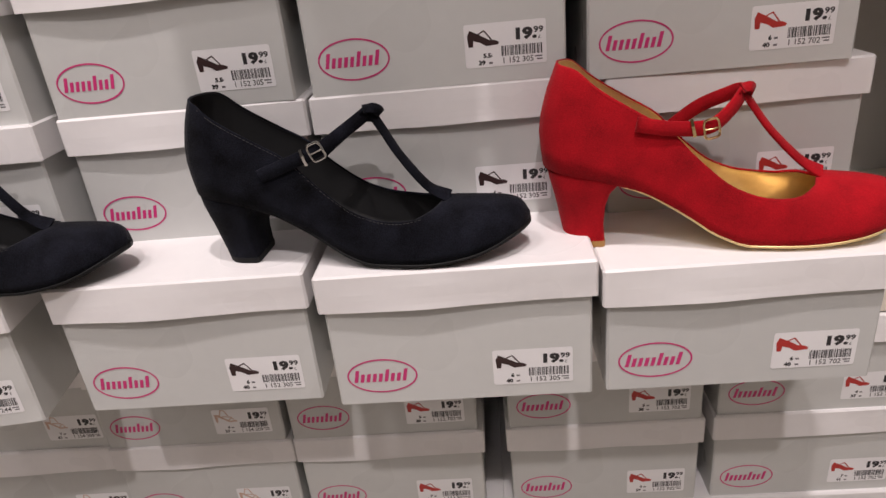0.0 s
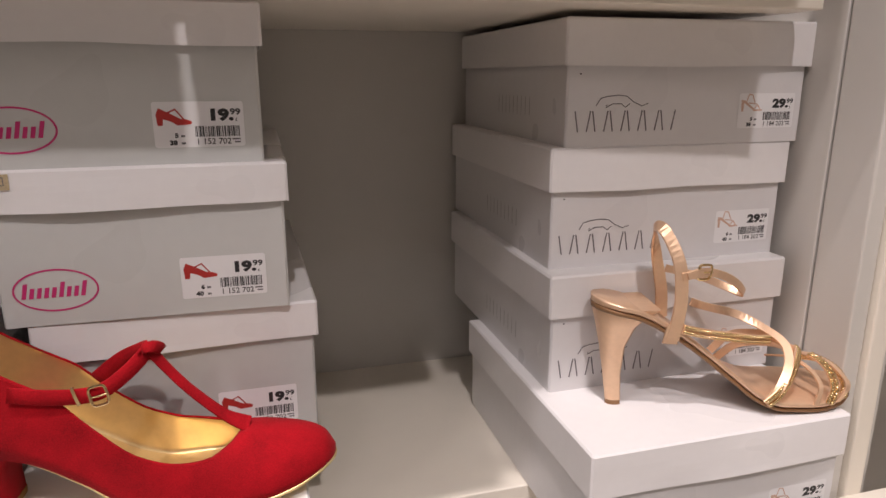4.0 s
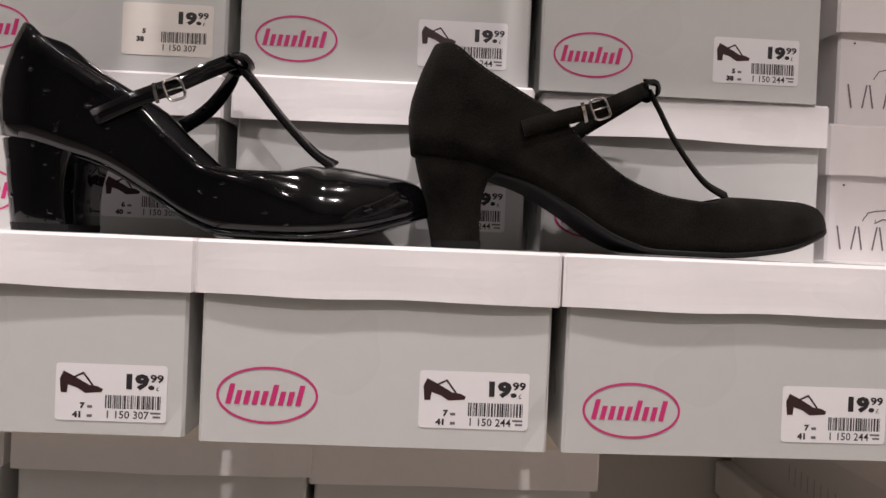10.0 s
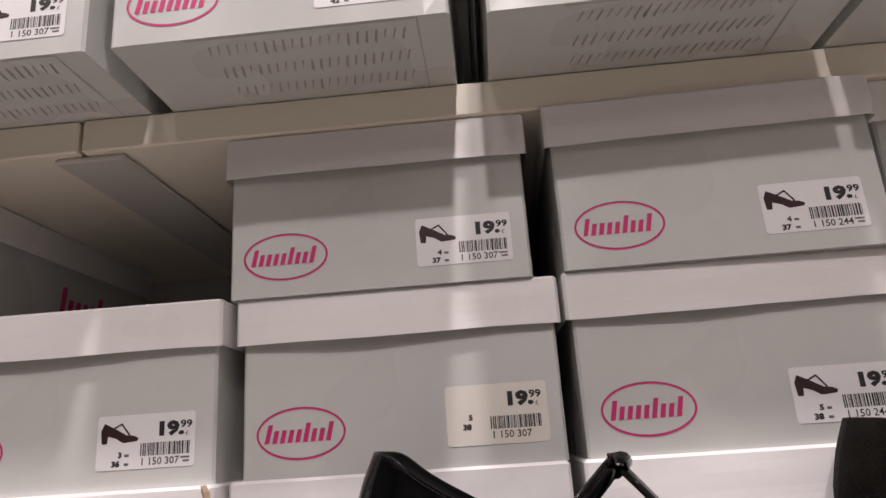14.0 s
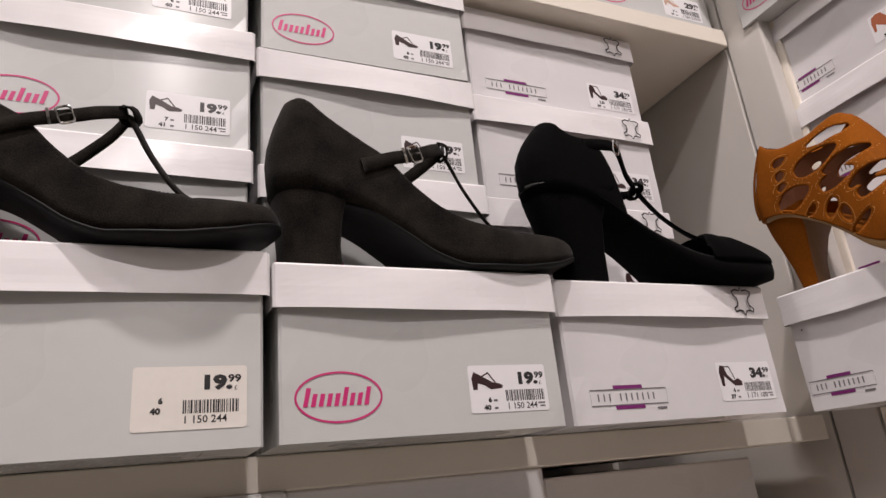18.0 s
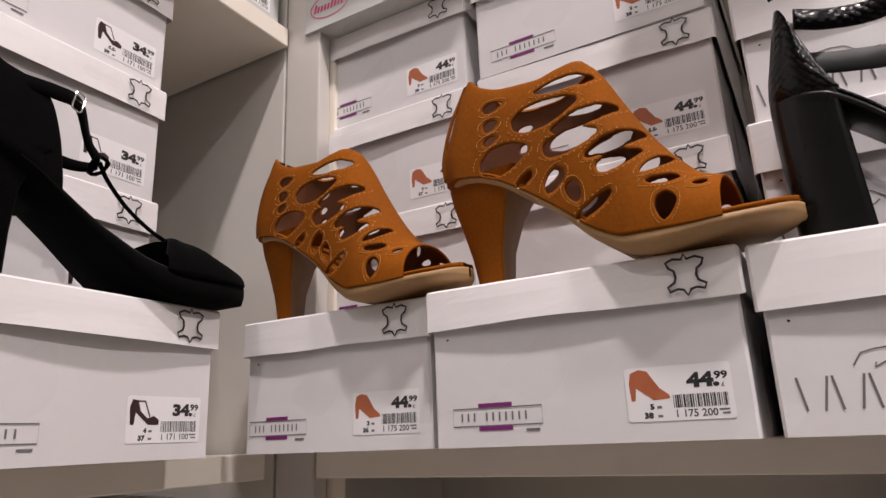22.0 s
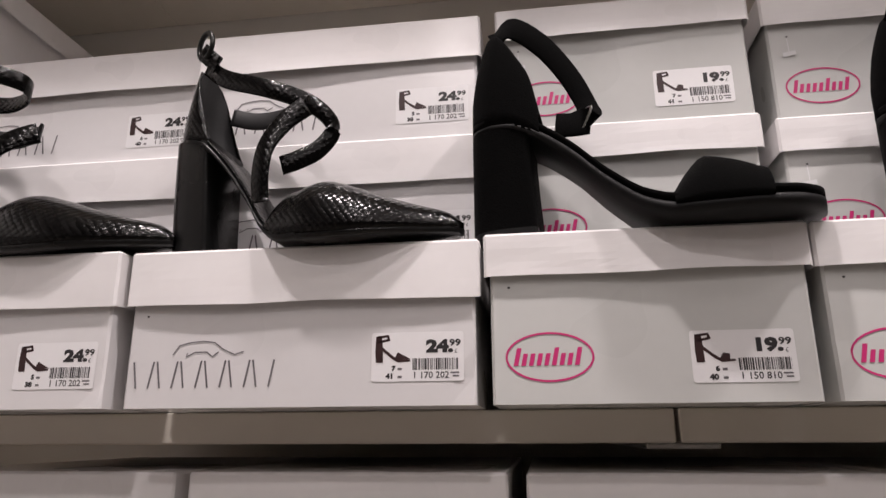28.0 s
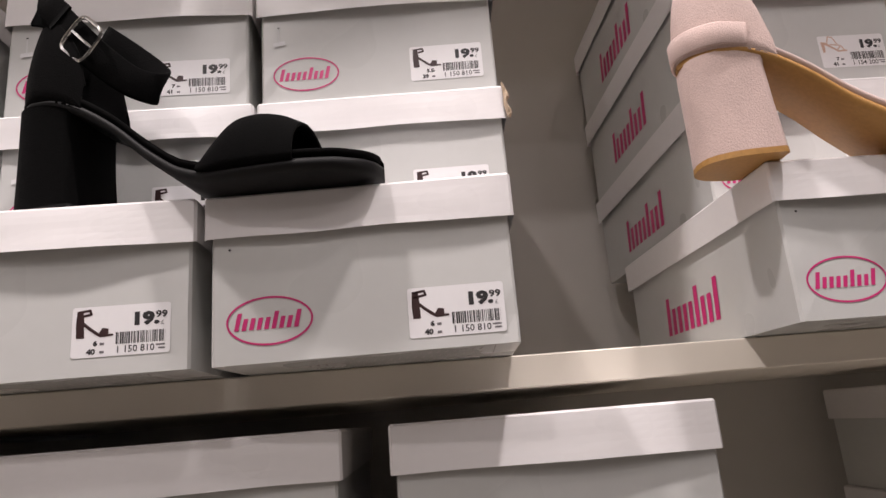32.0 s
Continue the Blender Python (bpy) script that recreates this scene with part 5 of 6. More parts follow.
def platform_shoe(label):
    """A closed-toe platform with a T strap and a high block heel."""
    root = tagged(new("platform_shoe"), label, "shoe", "display shoes")
    low = hermite([(0, 0.094), (0.03, 0.091), (0.055, 0.080), (0.08, 0.062), (0.11, 0.040), (0.135, 0.0255), (0.155, 0.0205), (0.2, 0.0225), (0.226, 0.0295)])
    wide = hermite([(0, 0.0006), (0.002, 0.009), (0.007, 0.0165), (0.02, 0.0255), (0.05, 0.0275), (0.09, 0.0270), (0.12, 0.0320), (0.16, 0.0395), (0.19, 0.0375), (0.21, 0.0290), (0.221, 0.0175), (0.2255, 0.0060), (0.226, 0.0006)])
    part("sole", board_bm(0.05, 0.226, 56, lambda x: max(low(x) - (0.004 if x < 0.06 else 0.004 + (x - 0.06) * 0.17), 0.0 + max(0, x - 0.185) * 0.30), lambda x: low(x) + 0.0004, lambda x: wide(x) + 0.001), M["deep_black"], root, smooth=True)
    part("insole", board_bm(0.001, 0.2150, 40, lambda x: low(x) + 0.0008, lambda x: low(x) + 0.003, lambda x: wide(x) * 0.94), M["black_lining"], root, smooth=True)
    vtop = hermite([(0.142, 0.0360), (0.150, 0.0520), (0.160, 0.0590), (0.172, 0.0585), (0.195, 0.0490), (0.213, 0.0430), (0.226, 0.0350)])
    thickened(part("toe_upper", wall_bm(0.142, 0.226, 36, lambda x: low(x) - 0.0002, vtop, lambda x: wide(x) + 0.0016, hermite([(0.142, 0.85), (0.150, 0.55), (0.156, 0.25), (0.161, 0), (0.226, 0)]), m=12, power=2.3), [M["deep_black"], M["black_lining"]], root, smooth=True), 0.0018)
    lean = hermite([(0.08, 0.003), (0.12, 0.0), (0.145, 0.008), (0.167, 0.022)])
    ctop = hermite([(0, 0.166), (0.012, 0.160), (0.035, 0.147), (0.055, 0.142), (0.064, 0.134), (0.072, 0.108), (0.075, 0.084)])
    thickened(part("heel_counter", wall_bm(0, 0.075, 34, lambda x: low(x) - 0.007, ctop, wide, hermite([(0, 0.85), (0.075, 0.80)]), lean), [M["deep_black"], M["black_lining"]], root, smooth=True), 0.0016)
    part("heel", heel_bm([(0.003, 0.0230, 0.0540, 0.0180), (0.03, 0.0180, 0.0535, 0.0200), (0.06, 0.0105, 0.0540, 0.0235), (0.080, 0.0055, 0.0590, 0.0264), (0.0925, 0.0030, 0.0680, 0.0278)], 0.5), M["deep_black"], root, smooth=True)
    part("heel_tip", heel_bm([(0.0, 0.0232, 0.0542, 0.0170), (0.0032, 0.0230, 0.0540, 0.0172)], 0.2), M["black_rubber"], root)
    strap = part("ankle_strap", ribbon_bm([(0.048, -0.0240, 0.1370), (0.066, -0.0245, 0.1385), (0.082, -0.0195, 0.1390), (0.096, -0.0080, 0.1200), (0.108, 0.0, 0.1070), (0.098, 0.0120, 0.1060), (0.078, 0.0215, 0.1140), (0.062, 0.0235, 0.1220)], (0.1, 0.0, 1), [0.0115, 0.0115, 0.0105, 0.007, 0.007, 0.0095, 0.010, 0.010], 0.0022, n=40), M["deep_black"], root, smooth=True)
    part("buckle", buckle_bm((0.0810, -0.0215, 0.1400), (0.9, 0.35, -0.2), (0.1, 0, 1), 0.008, 0.0155, 0.0007), M["chrome"], strap, "thin steel buckle")
    part("bar_strap", ribbon_bm([(0.164, 0.0, 0.0590), (0.148, -0.001, 0.0660), (0.130, -0.0015, 0.0790), (0.116, -0.001, 0.0960), (0.110, 0.0, 0.1090)], (0.35, 0.8, 0.3), [0.016, 0.0095, 0.0085, 0.0085, 0.0095], 0.0022), M["deep_black"], root, smooth=True)
    part("strap_loop", ribbon_bm([(0.105, -0.006, 0.1120), (0.113, -0.003, 0.1100), (0.114, 0.004, 0.1040), (0.108, 0.005, 0.1010), (0.104, 0.0, 0.1050), (0.105, -0.006, 0.1120)], (0.4, 0.8, 0.3), 0.0105, 0.0022, n=18), M["deep_black"], root, smooth=True)
    return root


def drop_hole(s, t, cx, cy, a, b, turn):
    """Whether a point lies in a teardrop opening."""
    c, q = math.cos(turn), math.sin(turn)
    x, y = c * (s - cx) + q * (t - cy), -q * (s - cx) + c * (t - cy)
    if abs(x) > a:
        return False
    k = (x / a + 1) / 2
    return abs(y) < b * 2.1 * math.sqrt(max(k, 0)) * (1 - k) ** 0.75


def caged_shoe(label):
    """A high-heeled open-toe bootie of cut-out straps."""
    root = tagged(new("caged_ankle_boot"), label, "shoe", "display shoes")
    low = hermite([(0, 0.0900), (0.03, 0.0850), (0.05, 0.0770), (0.075, 0.0610), (0.10, 0.0420), (0.125, 0.0215), (0.145, 0.0130), (0.18, 0.0120), (0.215, 0.0150), (0.237, 0.0200)])
    wide = hermite([(0, 0.0006), (0.002, 0.009), (0.007, 0.0165), (0.02, 0.0250), (0.05, 0.0275), (0.09, 0.0280), (0.12, 0.0330), (0.16, 0.0400), (0.19, 0.0385), (0.212, 0.0310), (0.227, 0.0195), (0.235, 0.0080), (0.237, 0.0006)])
    part("sole", board_bm(0, 0.237, 56, lambda x: max(low(x) - (0.004 if x < 0.09 else 0.004 + (x - 0.09) * 0.12), 0.001 + max(0, x - 0.16) * 0.15), lambda x: low(x) + 0.0002, lambda x: wide(x) + 0.0006), M["tan_sole"], root, "tan outsole", smooth=True)
    part("insole", board_bm(0.001, 0.2355, 50, lambda x: low(x) + 0.0006, lambda x: low(x) + 0.0040, lambda x: wide(x) * 0.97), M["rust"], root, smooth=True)
    top = hermite([(0, 0.172), (0.02, 0.167), (0.035, 0.158), (0.06, 0.150), (0.084, 0.1485), (0.10, 0.153), (0.115, 0.157), (0.121, 0.153), (0.128, 0.143), (0.141, 0.117), (0.158, 0.086), (0.174, 0.0640), (0.187, 0.051), (0.200, 0.046)])
    gap = hermite([(0, 0.80), (0.06, 0.74), (0.09, 0.62), (0.106, 0.42), (0.116, 0.2), (0.121, 0.0), (0.200, 0.0)])
    lean = hermite([(0.07, -0.002), (0.085, -0.006), (0.105, -0.009), (0.135, 0.001), (0.172, 0.018)])
    n, m, x1 = 210, 84, 0.200
    xs = [x1 * k / (n - 1) for k in range(n)]
    xs = [0.0, 0.0008, 0.0018] + xs[2:]
    rows, marks = [], []
    for x in xs:
        zb, zt, w, r = low(x) - 0.0006, top(x), wide(x) + 0.0012, gap(x)
        side = []
        for j in range(m + 1):
            t = math.sin(math.pi / 2 * j / m)
            y = w * (r + (1 - r) * math.sqrt(max(0.0, 1 - t**2.3)))
            z = zb + (zt - zb) * t
            side.append((x + lean(z) * max(0.0, 1 - x / 0.05), y, z))
        rows.append([(a, -b, c) for a, b, c in side[::-1]] + side)
    # openings along the side: centre, half length, half height, and the slant of the pointed end
    holes = [
        (0.105, 0.1363, 0.021, 0.0052, -3.12), (0.0917, 0.1169, 0.0255, 0.0092, 0.09), (0.1183, 0.1035, 0.0234, 0.0058, -3.01), (0.110, 0.0886, 0.0205, 0.0072, 0.06),
        (0.1387, 0.0777, 0.0189, 0.0060, -2.88), (0.1431, 0.0644, 0.0152, 0.0052, 0.18), (0.1647, 0.0563, 0.0096, 0.0038, -2.57), (0.1686, 0.0435, 0.0098, 0.0027, -3.13),
        (0.1890, 0.0375, 0.0045, 0.0020, -3.09), (0.1700, 0.0252, 0.0085, 0.0054, -1.72), (0.0500, 0.1357, 0.0088, 0.0040, 0.08), (0.0478, 0.1202, 0.0064, 0.0042, 0.15),
        (0.0471, 0.1080, 0.0062, 0.0032, 0.32), (0.0580, 0.0908, 0.0200, 0.0098, 0.16), (0.0726, 0.0690, 0.0092, 0.0028, -2.51), (0.0958, 0.0632, 0.0105, 0.0056, -2.34),
        (0.1108, 0.0508, 0.0085, 0.0050, -1.09), (0.1224, 0.0360, 0.0170, 0.0036, -2.69)]
    holes = [(x, z, a * 1.06, b * 1.32, q) for x, z, a, b, q in holes]
    bm, vs = grid_bm(rows)
    gone = []
    for f in bm.faces:
        c = f.calc_center_median()
        if any(drop_hole(c.x, c.z, hx, hz, a * (1.0 if c.y < 0 else 0.84), b * (1.0 if c.y < 0 else 0.72), q) for hx, hz, a, b, q in holes):
            gone.append(f)
    bmesh.ops.delete(bm, geom=gone, context="FACES")
    bmesh.ops.remove_doubles(bm, verts=bm.verts, dist=0.00012)
    for _ in range(7):
        rim = [v for v in bm.verts if v.is_boundary and 0.004 < v.co.x < 0.197 and low(v.co.x) + 0.004 < v.co.z < top(v.co.x) - 0.002]
        moved = []
        for v in rim:
            ends = [e.other_vert(v).co for e in v.link_edges if e.is_boundary]
            if len(ends) == 2:
                moved.append((v, v.co * 0.4 + (ends[0] + ends[1]) * 0.3))
        for v, co in moved:
            v.co = co
    bmesh.ops.recalc_face_normals(bm, faces=bm.faces)
    if sum(f.normal.y * f.calc_center_median().y for f in bm.faces) < 0:
        bmesh.ops.reverse_faces(bm, faces=bm.faces)
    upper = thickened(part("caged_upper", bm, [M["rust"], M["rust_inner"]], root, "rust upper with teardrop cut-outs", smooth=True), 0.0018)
    bm = bmesh.new()
    for hx, hz, a, b, q in holes:
        loop = []
        for k in range(30):
            e = 2 * math.pi * k / 30
            f = 0.5 + 0.5 * math.cos(e)
            px, pz = (a + 0.0026) * math.cos(e), math.copysign(b * 2.1 * math.sqrt(f) * (1 - f) ** 0.75 + 0.0020, math.sin(e))
            loop.append((hx + math.cos(q) * px - math.sin(q) * pz, hz + math.sin(q) * px + math.cos(q) * pz))
        for (X, Z), (X2, Z2) in zip(loop, loop[1:] + loop[:1]):
            if not (0.004 < X < 0.195 and low(X) + 0.003 < Z < top(X) - 0.002) or any(drop_hole(X, Z, h[0], h[1], h[2] * 1.06, h[3] * 1.12, h[4]) for h in holes):
                continue
            t = (Z - low(X)) / (top(X) - low(X))
            y = (wide(X) + 0.0012) * (gap(X) + (1 - gap(X)) * math.sqrt(max(0.0, 1 - t**2.3)))
            way = Vector((X2 - X, 0, Z2 - Z)).normalized() * 0.0013
            p = Vector((X + lean(Z) * max(0.0, 1 - X / 0.05), -y - 0.0002, Z))
            tube_bm([p, p + way], 0.00022, n=2, sides=4, bm=bm)
    part("stitching", bm, M["thread"], upper, "ochre stitching")
    part("heel", heel_bm([(0.003, 0.0160, 0.0400, 0.0088), (0.03, 0.0100, 0.0415, 0.0105), (0.055, 0.0020, 0.0480, 0.0155), (0.073, -0.0040, 0.0560, 0.0225), (0.0870, -0.0070, 0.0640, 0.0262)], 0.0), M["rust"], root, smooth=True)
    part("heel_breast", heel_bm([(0.003, 0.0375, 0.0404, 0.0084), (0.03, 0.0390, 0.0419, 0.0101), (0.055, 0.0455, 0.0484, 0.0150), (0.071, 0.0520, 0.0560, 0.0210)], 0.8), M["dark_tan"], root, smooth=True)
    part("heel_tip", heel_bm([(0.0, 0.0162, 0.0402, 0.0088), (0.0032, 0.0160, 0.0400, 0.0090)], 0.0), M["black_rubber"], root)
    part("back_seam", ribbon_bm([(0.0205, -0.0150, 0.168), (0.0060, -0.0170, 0.138), (-0.0030, -0.0160, 0.110), (-0.0010, -0.0170, 0.092)], (1, -0.4, 0), 0.0045, 0.0012, n=14), M["rust"], root, smooth=True)
    return root


def gold_sandal(label):
    """A high-heeled strappy sandal."""
    root = tagged(new("strappy_sandal"), label, "sandal", "display shoes")
    low = hermite([(0, 0.0985), (0.03, 0.0920), (0.06, 0.0755), (0.087, 0.0550), (0.115, 0.0305), (0.135, 0.0140), (0.155, 0.0065), (0.19, 0.0050), (0.232, 0.0085)])
    wide = hermite([(0, 0.0006), (0.002, 0.009), (0.007, 0.0165), (0.02, 0.0240), (0.04, 0.0250), (0.08, 0.0220), (0.11, 0.0270), (0.15, 0.0370), (0.18, 0.0370), (0.206, 0.0300), (0.222, 0.0180), (0.230, 0.0075), (0.232, 0.0006)])
    part("sole", board_bm(0, 0.232, 60, lambda x: low(x) - 0.0045, lambda x: low(x), lambda x: wide(x) * 0.97), M["gold_sole"], root, "bronze outsole", smooth=True)
    part("insole", board_bm(0, 0.2320, 60, lambda x: low(x) + 0.0004, lambda x: low(x) + 0.0058, wide), M["gold"], root, smooth=True)
    part("heel", heel_bm([(0.004, 0.0165, 0.0280, 0.0055), (0.03, 0.0130, 0.0265, 0.0065), (0.058, 0.0085, 0.0275, 0.0095), (0.078, 0.0045, 0.0330, 0.0160), (0.088, 0.0022, 0.0400, 0.0210), (0.0962, 0.0006, 0.0500, 0.0236)], 0.1), M["gold"], root, smooth=True)
    part("heel_tip", heel_bm([(0.0, 0.0166, 0.0280, 0.0055), (0.0042, 0.0165, 0.0280, 0.0056)], 0.1), M["gold_sole"], root)
    strap = part("ankle_strap", ribbon_bm([(0.0600, -0.0240, 0.0700), (0.0630, -0.0250, 0.0900), (0.0640, -0.0245, 0.1120), (0.0610, -0.0215, 0.1390), (0.0530, -0.0090, 0.1620), (0.0520, 0.0080, 0.1600), (0.0600, 0.0200, 0.1330), (0.0680, 0.0235, 0.1000), (0.0700, 0.0235, 0.0720)], [(1, 0, 0), (1, 0, 0), (1, 0, 0.1), (0.9, 0, 0.5), (0.5, 0.6, 0.7), (0.3, 0.9, 0.3), (0.9, 0.3, -0.3), (1, 0, 0), (1, 0, 0)], [0.0115, 0.011, 0.0105, 0.010, 0.010, 0.010, 0.010, 0.0105, 0.011], 0.0022, n=52), M["gold"], root)
    part("strap_base", ribbon_bm([(0.0585, -0.0232, 0.0660), (0.0595, -0.0240, 0.0760), (0.0605, -0.0244, 0.0840)], (1, 0, -0.3), [0.0125, 0.0120, 0.0115], 0.0020, n=8), M["gold"], root)
    part("buckle", buckle_bm((0.0820, -0.0225, 0.1290), (0.9, 0.3, -0.1), (0.1, 0, 0.9), 0.0130, 0.0130, 0.0011), M["gold_metal"], strap, "small brass buckle")
    part("front_strap", ribbon_bm([(0.0630, -0.0250, 0.1260), (0.0820, -0.0215, 0.1290), (0.1000, -0.0170, 0.1240), (0.1160, -0.0110, 0.1140), (0.1280, 0.0000, 0.1010), (0.1180, 0.0120, 0.1040), (0.1000, 0.0185, 0.1110), (0.0700, 0.0230, 0.1190)], [(0.1, 0, 0.9), (0.2, 0, 0.9), (0.4, 0.1, 0.8), (0.6, 0.3, 0.6), (0.5, 0.6, 0.6), (0.2, 0.3, 0.9), (0.2, 0, 1), (0.2, 0, 1)], 0.0070, 0.0020, n=44), M["gold"], root)
    part("strap_tail", ribbon_bm([(0.0800, -0.0240, 0.1290), (0.0740, -0.0255, 0.1285), (0.0670, -0.0262, 0.1270)], (0.1, 0.1, 0.9), [0.0075, 0.0075, 0.006], 0.0018, n=10), M["gold"], root)
    part("upper_strap", ribbon_bm([(0.095, 0.0220, 0.0860), (0.110, 0.0240, 0.0800), (0.135, 0.0180, 0.0740), (0.155, 0.0060, 0.0640), (0.165, -0.0080, 0.0550), (0.162, -0.0220, 0.0420), (0.150, -0.0330, 0.0260), (0.140, -0.0350, 0.0150)], [(0, 0, 1), (0, 0, 1), (0.2, 0.3, 0.9), (0.4, 0.6, 0.6), (0.7, 0.4, 0.5), (0.8, 0.2, 0.4), (0.85, 0, 0.4), (0.9, 0, 0.3)], 0.0075, 0.0020, n=44), M["gold"], root)

    def beaded(points, ups, n, w=0.0085):
        band = part("beaded_strap", ribbon_bm(points, ups, w, 0.0018, n=36), M["gold"], root, "strap set with small copper beads")
        bm = bmesh.new()
        line, dirs = spline(points, n), spline(ups, n) if isinstance(ups, list) else [Vector(ups)] * n
        for k in range(1, n - 1):
            t = (line[k + 1] - line[k - 1]).normalized()
            up = (dirs[k] - dirs[k].dot(t) * t).normalized()
            out = t.cross(up)
            if out.y > 0:
                out = -out
            for side in (-0.5, 0.5):
                bmesh.ops.create_icosphere(bm, subdivisions=1, radius=0.0020, matrix=Matrix.Translation(line[k] + up * side * w * 0.5 + out * 0.0012))
        part("beaded_trim", bm, M["gold_metal"], band, "small copper beads", smooth=True)

    beaded([(0.067, -0.0258, 0.0800), (0.085, -0.0250, 0.0750), (0.110, -0.0205, 0.0690), (0.135, -0.0120, 0.0620), (0.157, 0.0, 0.0560)], (0.15, 0.15, 1), 34)
    beaded([(0.138, -0.0365, 0.0120), (0.150, -0.0340, 0.0220), (0.164, -0.0240, 0.0340), (0.176, -0.0100, 0.0420), (0.184, 0.004, 0.0440), (0.186, 0.020, 0.0350)], [(0.8, 0, -0.5), (0.7, 0, -0.6), (0.6, 0.1, -0.7), (0.6, 0.3, -0.6), (0.6, 0.5, -0.5), (0.8, 0.2, 0)], 34)
    beaded([(0.192, -0.0345, 0.0080), (0.198, -0.0310, 0.0220), (0.199, -0.0180, 0.0340), (0.195, 0.0, 0.0390), (0.188, 0.0180, 0.0340)], [(1, 0, 0), (1, 0, 0), (1, 0.2, 0), (0.9, 0.3, 0.1), (1, 0, 0)], 24, 0.0070)
    beaded([(0.209, -0.0270, 0.0100), (0.212, -0.0230, 0.0220), (0.210, -0.0120, 0.0310), (0.204, 0.003, 0.0340), (0.199, 0.0180, 0.0290)], [(1, 0, 0), (1, 0, 0), (1, 0.2, 0), (0.9, 0.3, 0.1), (1, 0, 0)], 22, 0.0065)
    for x in (0.180, 0.203):
        part("toe_strap", ribbon_bm([(x, -0.0365 + (x - 0.18) * 0.25, 0.0090), (x + 0.006, -0.0310, 0.0240), (x + 0.004, -0.0160, 0.0340), (x - 0.004, 0.0, 0.0380), (x - 0.010, 0.0240, 0.0290)], (1, 0, 0), 0.0036, 0.0020, n=24), M["gold"], root)
    part("inner_strap", ribbon_bm([(0.120, 0.0290, 0.0330), (0.135, 0.0260, 0.0500), (0.155, 0.0140, 0.0560), (0.168, 0.0, 0.0530)], (0.4, 0, 0.9), 0.0070, 0.0020, n=24), M["gold"], root)
    part("inner_strap", ribbon_bm([(0.128, 0.0330, 0.0230), (0.145, 0.0290, 0.0390), (0.165, 0.0150, 0.0460), (0.184, 0.0, 0.0440)], (0.4, 0, 0.9), 0.0070, 0.0020, n=24), M["gold"], root)
    return root


def stand(ob, bay, u, w, z, turn=0.0, scale=1.0):
    size = scale if isinstance(scale, tuple) else (scale,) * 3
    ob.matrix_world = BAY[bay] @ pose(u, w, z, 0, 0, turn) @ Matrix.Diagonal((*size, 1))
    return ob


t1, t2, t3 = z1 + hp, z2 + hp, z3 + hp
td = z1 + hp * 1.05
navy = court_shoe("black navy suede T-bar court shoe on a white box", "navy_suede", "black_lining", "black_rubber")
stand(navy, "A", -0.2000, 0.054, td + 0.0002, -5, (0.925, 0.92, 0.915))
stand(copy_thing(navy, Matrix.Identity(4)), "A", -0.495, 0.046, td + 0.0002, -2, (0.93, 0.93, 0.93))
stand(court_shoe("bright red suede T-bar court shoe with gold lining", "red_suede", "gold_lining", "gold_lining", "gold_metal", "gold sole edge", "red_suede", "heel_tip", sag=1.0, spring=0.001), "A", 0.0485, 0.060, z1 + hp * 0.96 + 0.0002, -4, (0.965, 0.96, 0.985))
stand(court_shoe("glossy black patent T-bar court shoe on a white box", "patent", "black_lining", "patent", "chrome", "glossy black sole edge", "chrome", chunky=0.9, vamp=1.0), "A", -0.1045, 0.050, t2 + 0.0002, 0, (0.968, 0.96, 0.888))
stand(court_shoe("matt black suede T-bar court shoe on a white box", "black_suede", "black_lining", "black_rubber"), "A", 0.1305, 0.050, t2 + 0.0002, 0, (0.973, 0.96, 0.895))
gold = gold_sandal("rose gold strappy sandal with beaded straps on a box")
stand(gold, "A", 0.469, 0.070, z2 + hc * 1.04 + 0.0002, -2, (1.03, 1.0, 0.95))
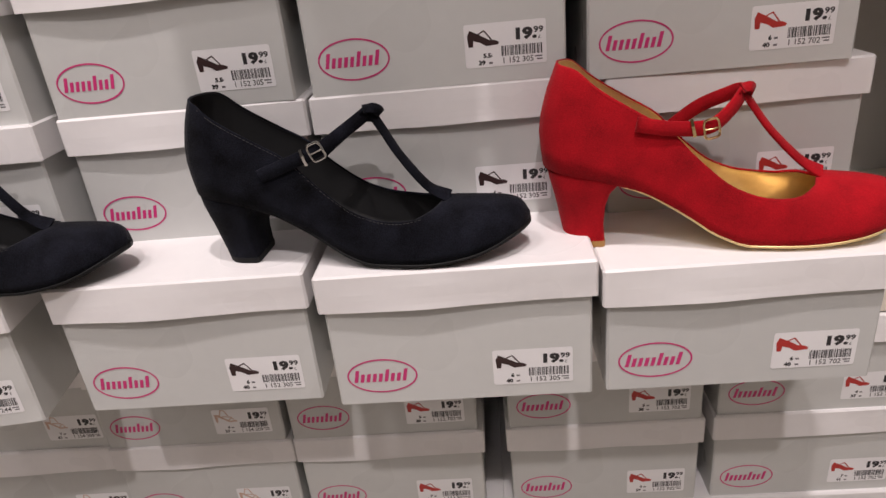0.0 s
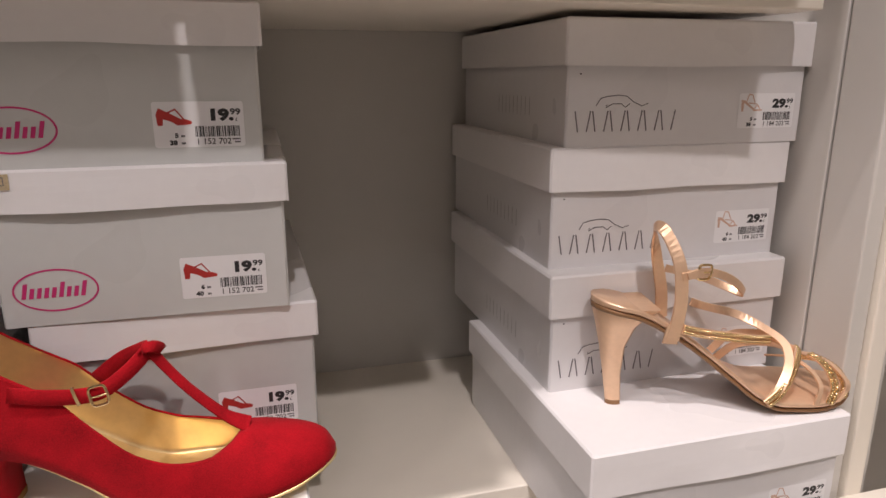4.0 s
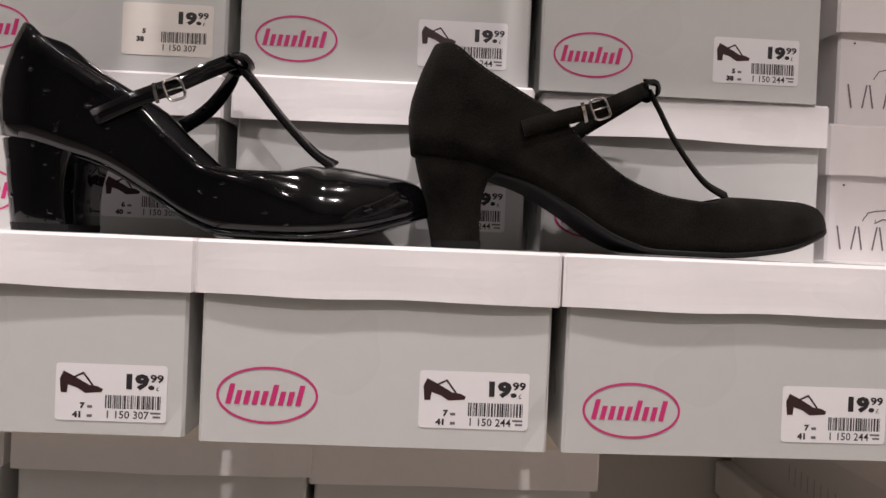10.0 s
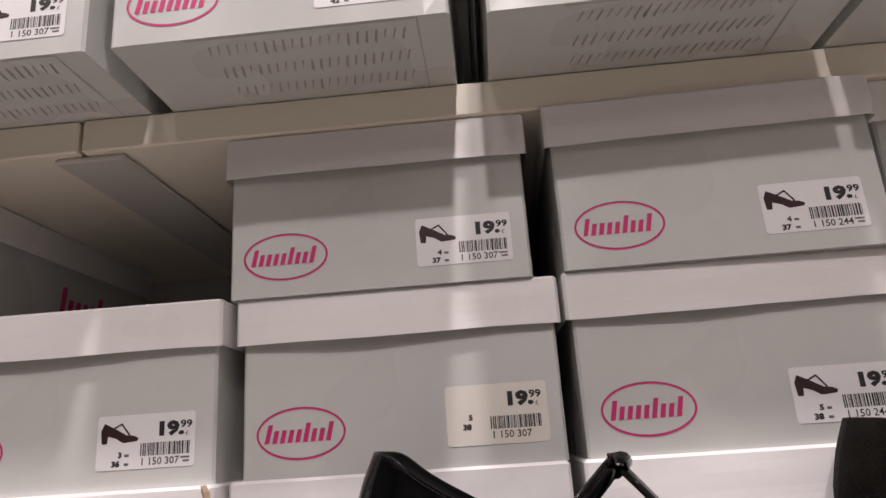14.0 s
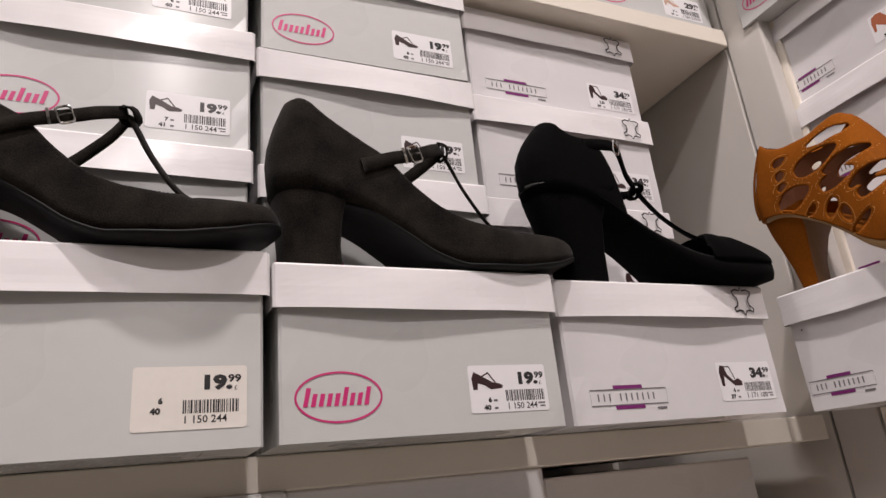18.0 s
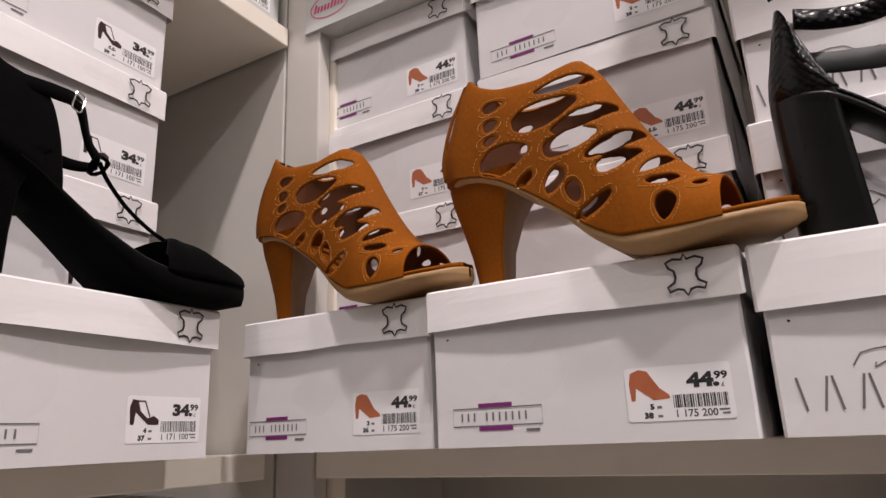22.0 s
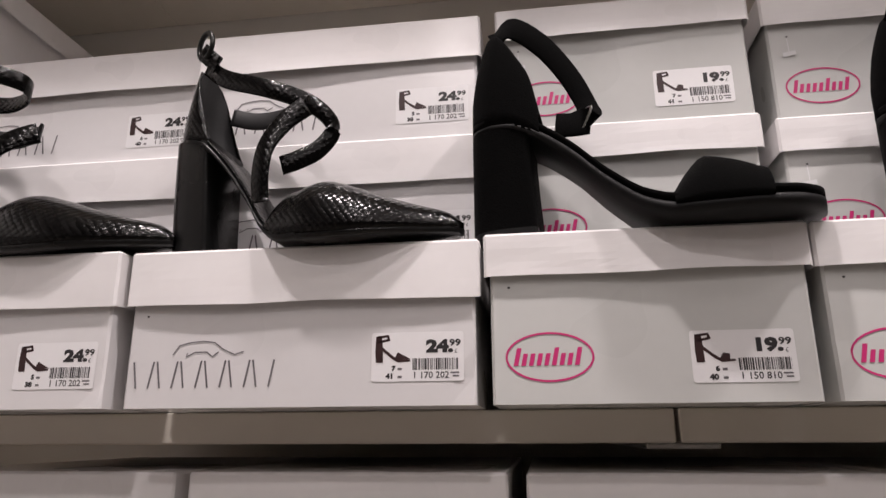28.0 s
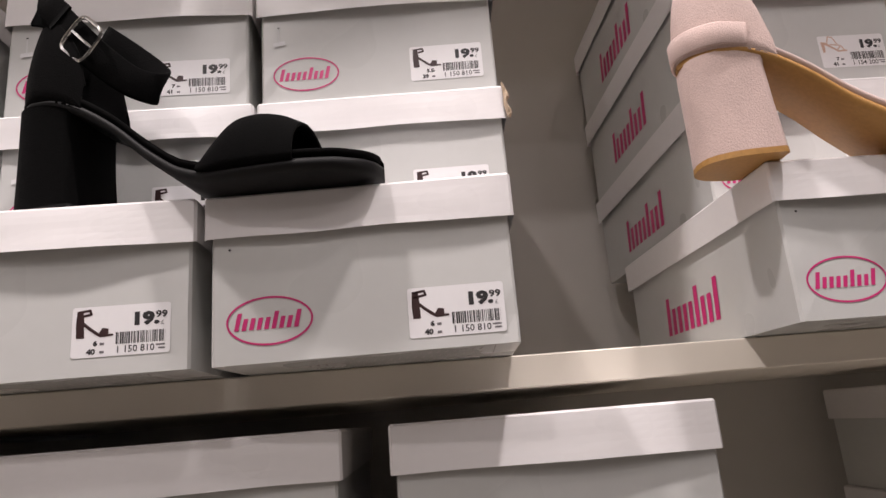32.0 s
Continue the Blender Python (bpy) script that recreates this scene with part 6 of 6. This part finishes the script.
stand(copy_thing(gold, Matrix.Identity(4)), "A", 0.5120, 0.080, z1 + hc + 0.0002, -11, (1.0, 1.0, 0.93))
charcoal = court_shoe("charcoal suede T-bar court shoe with a block heel", "grey_suede", "black_lining", "black_rubber", chunky=1.0)
stand(charcoal, "A", -0.0130, 0.036, z3 + hp * 1.07 + 0.0002, -5, (0.815, 0.94, 0.845))
stand(copy_thing(charcoal, Matrix.Identity(4)), "A", 0.1905, 0.037, t3 + 0.0002, 0, (0.908, 1.0, 0.97))
stand(court_shoe("glossy black patent T-bar court shoe beside suede ones", "patent", "black_lining", "patent", "chrome", "glossy black sole edge", "chrome", chunky=0.7, vamp=1.0), "A", -0.265, 0.050, t3 + 0.0002, 0, (0.95, 0.95, 0.92))
stand(platform_shoe("black suede platform shoe with T strap and high heel"), "A", 0.3930, 0.040, z3 + hf + 0.0002, 0, (1.075, 0.97, 0.87))
cage = caged_shoe("rust brown cut-out heeled ankle boot with open toe")
stand(cage, "B", -0.0508, 0.037, z3 + hf + 0.0002, -6, (0.913, 0.913, 0.897))
stand(copy_thing(cage, Matrix.Identity(4)), "B", 0.1491, 0.034, z3 + hf + 0.0002, -6, (0.970, 0.961, 0.964))
stand(snake_shoe("black snake leather pointed shoe with open ankle strap", False), "B", 0.3690, 0.036, z3 + hc + 0.0002, -5, (0.985, 0.96, 1.13))
stand(snake_shoe("black snake leather pointed shoe with twisted ankle strap", True), "B", 0.6070, 0.036, z3 + hc + 0.0002, -5, (0.838, 0.96, 1.10))
stand(block_sandal("black suede block-heel sandal with hanging ankle strap", "deep_black", "loose", "deep_black"), "B", 0.8230, 0.036, t3 + 0.0002, -7, (0.954, 0.96, 1.26))
buckled = block_sandal("black suede block-heel sandal with large silver buckle", "deep_black", "buckled", "deep_black")
stand(buckled, "B", 1.0930, 0.046, t3 + 0.0002, -10, (1.10, 1.0, 1.27))
stand(block_sandal("nude pink suede block-heel sandal with brown sole", "pink_suede", "nude", "pink_suede", "heel_tip", "heel_tip"), "B", 1.5430, 0.015, t3 + 0.0002, -4, (1.074, 0.934, 1.246))
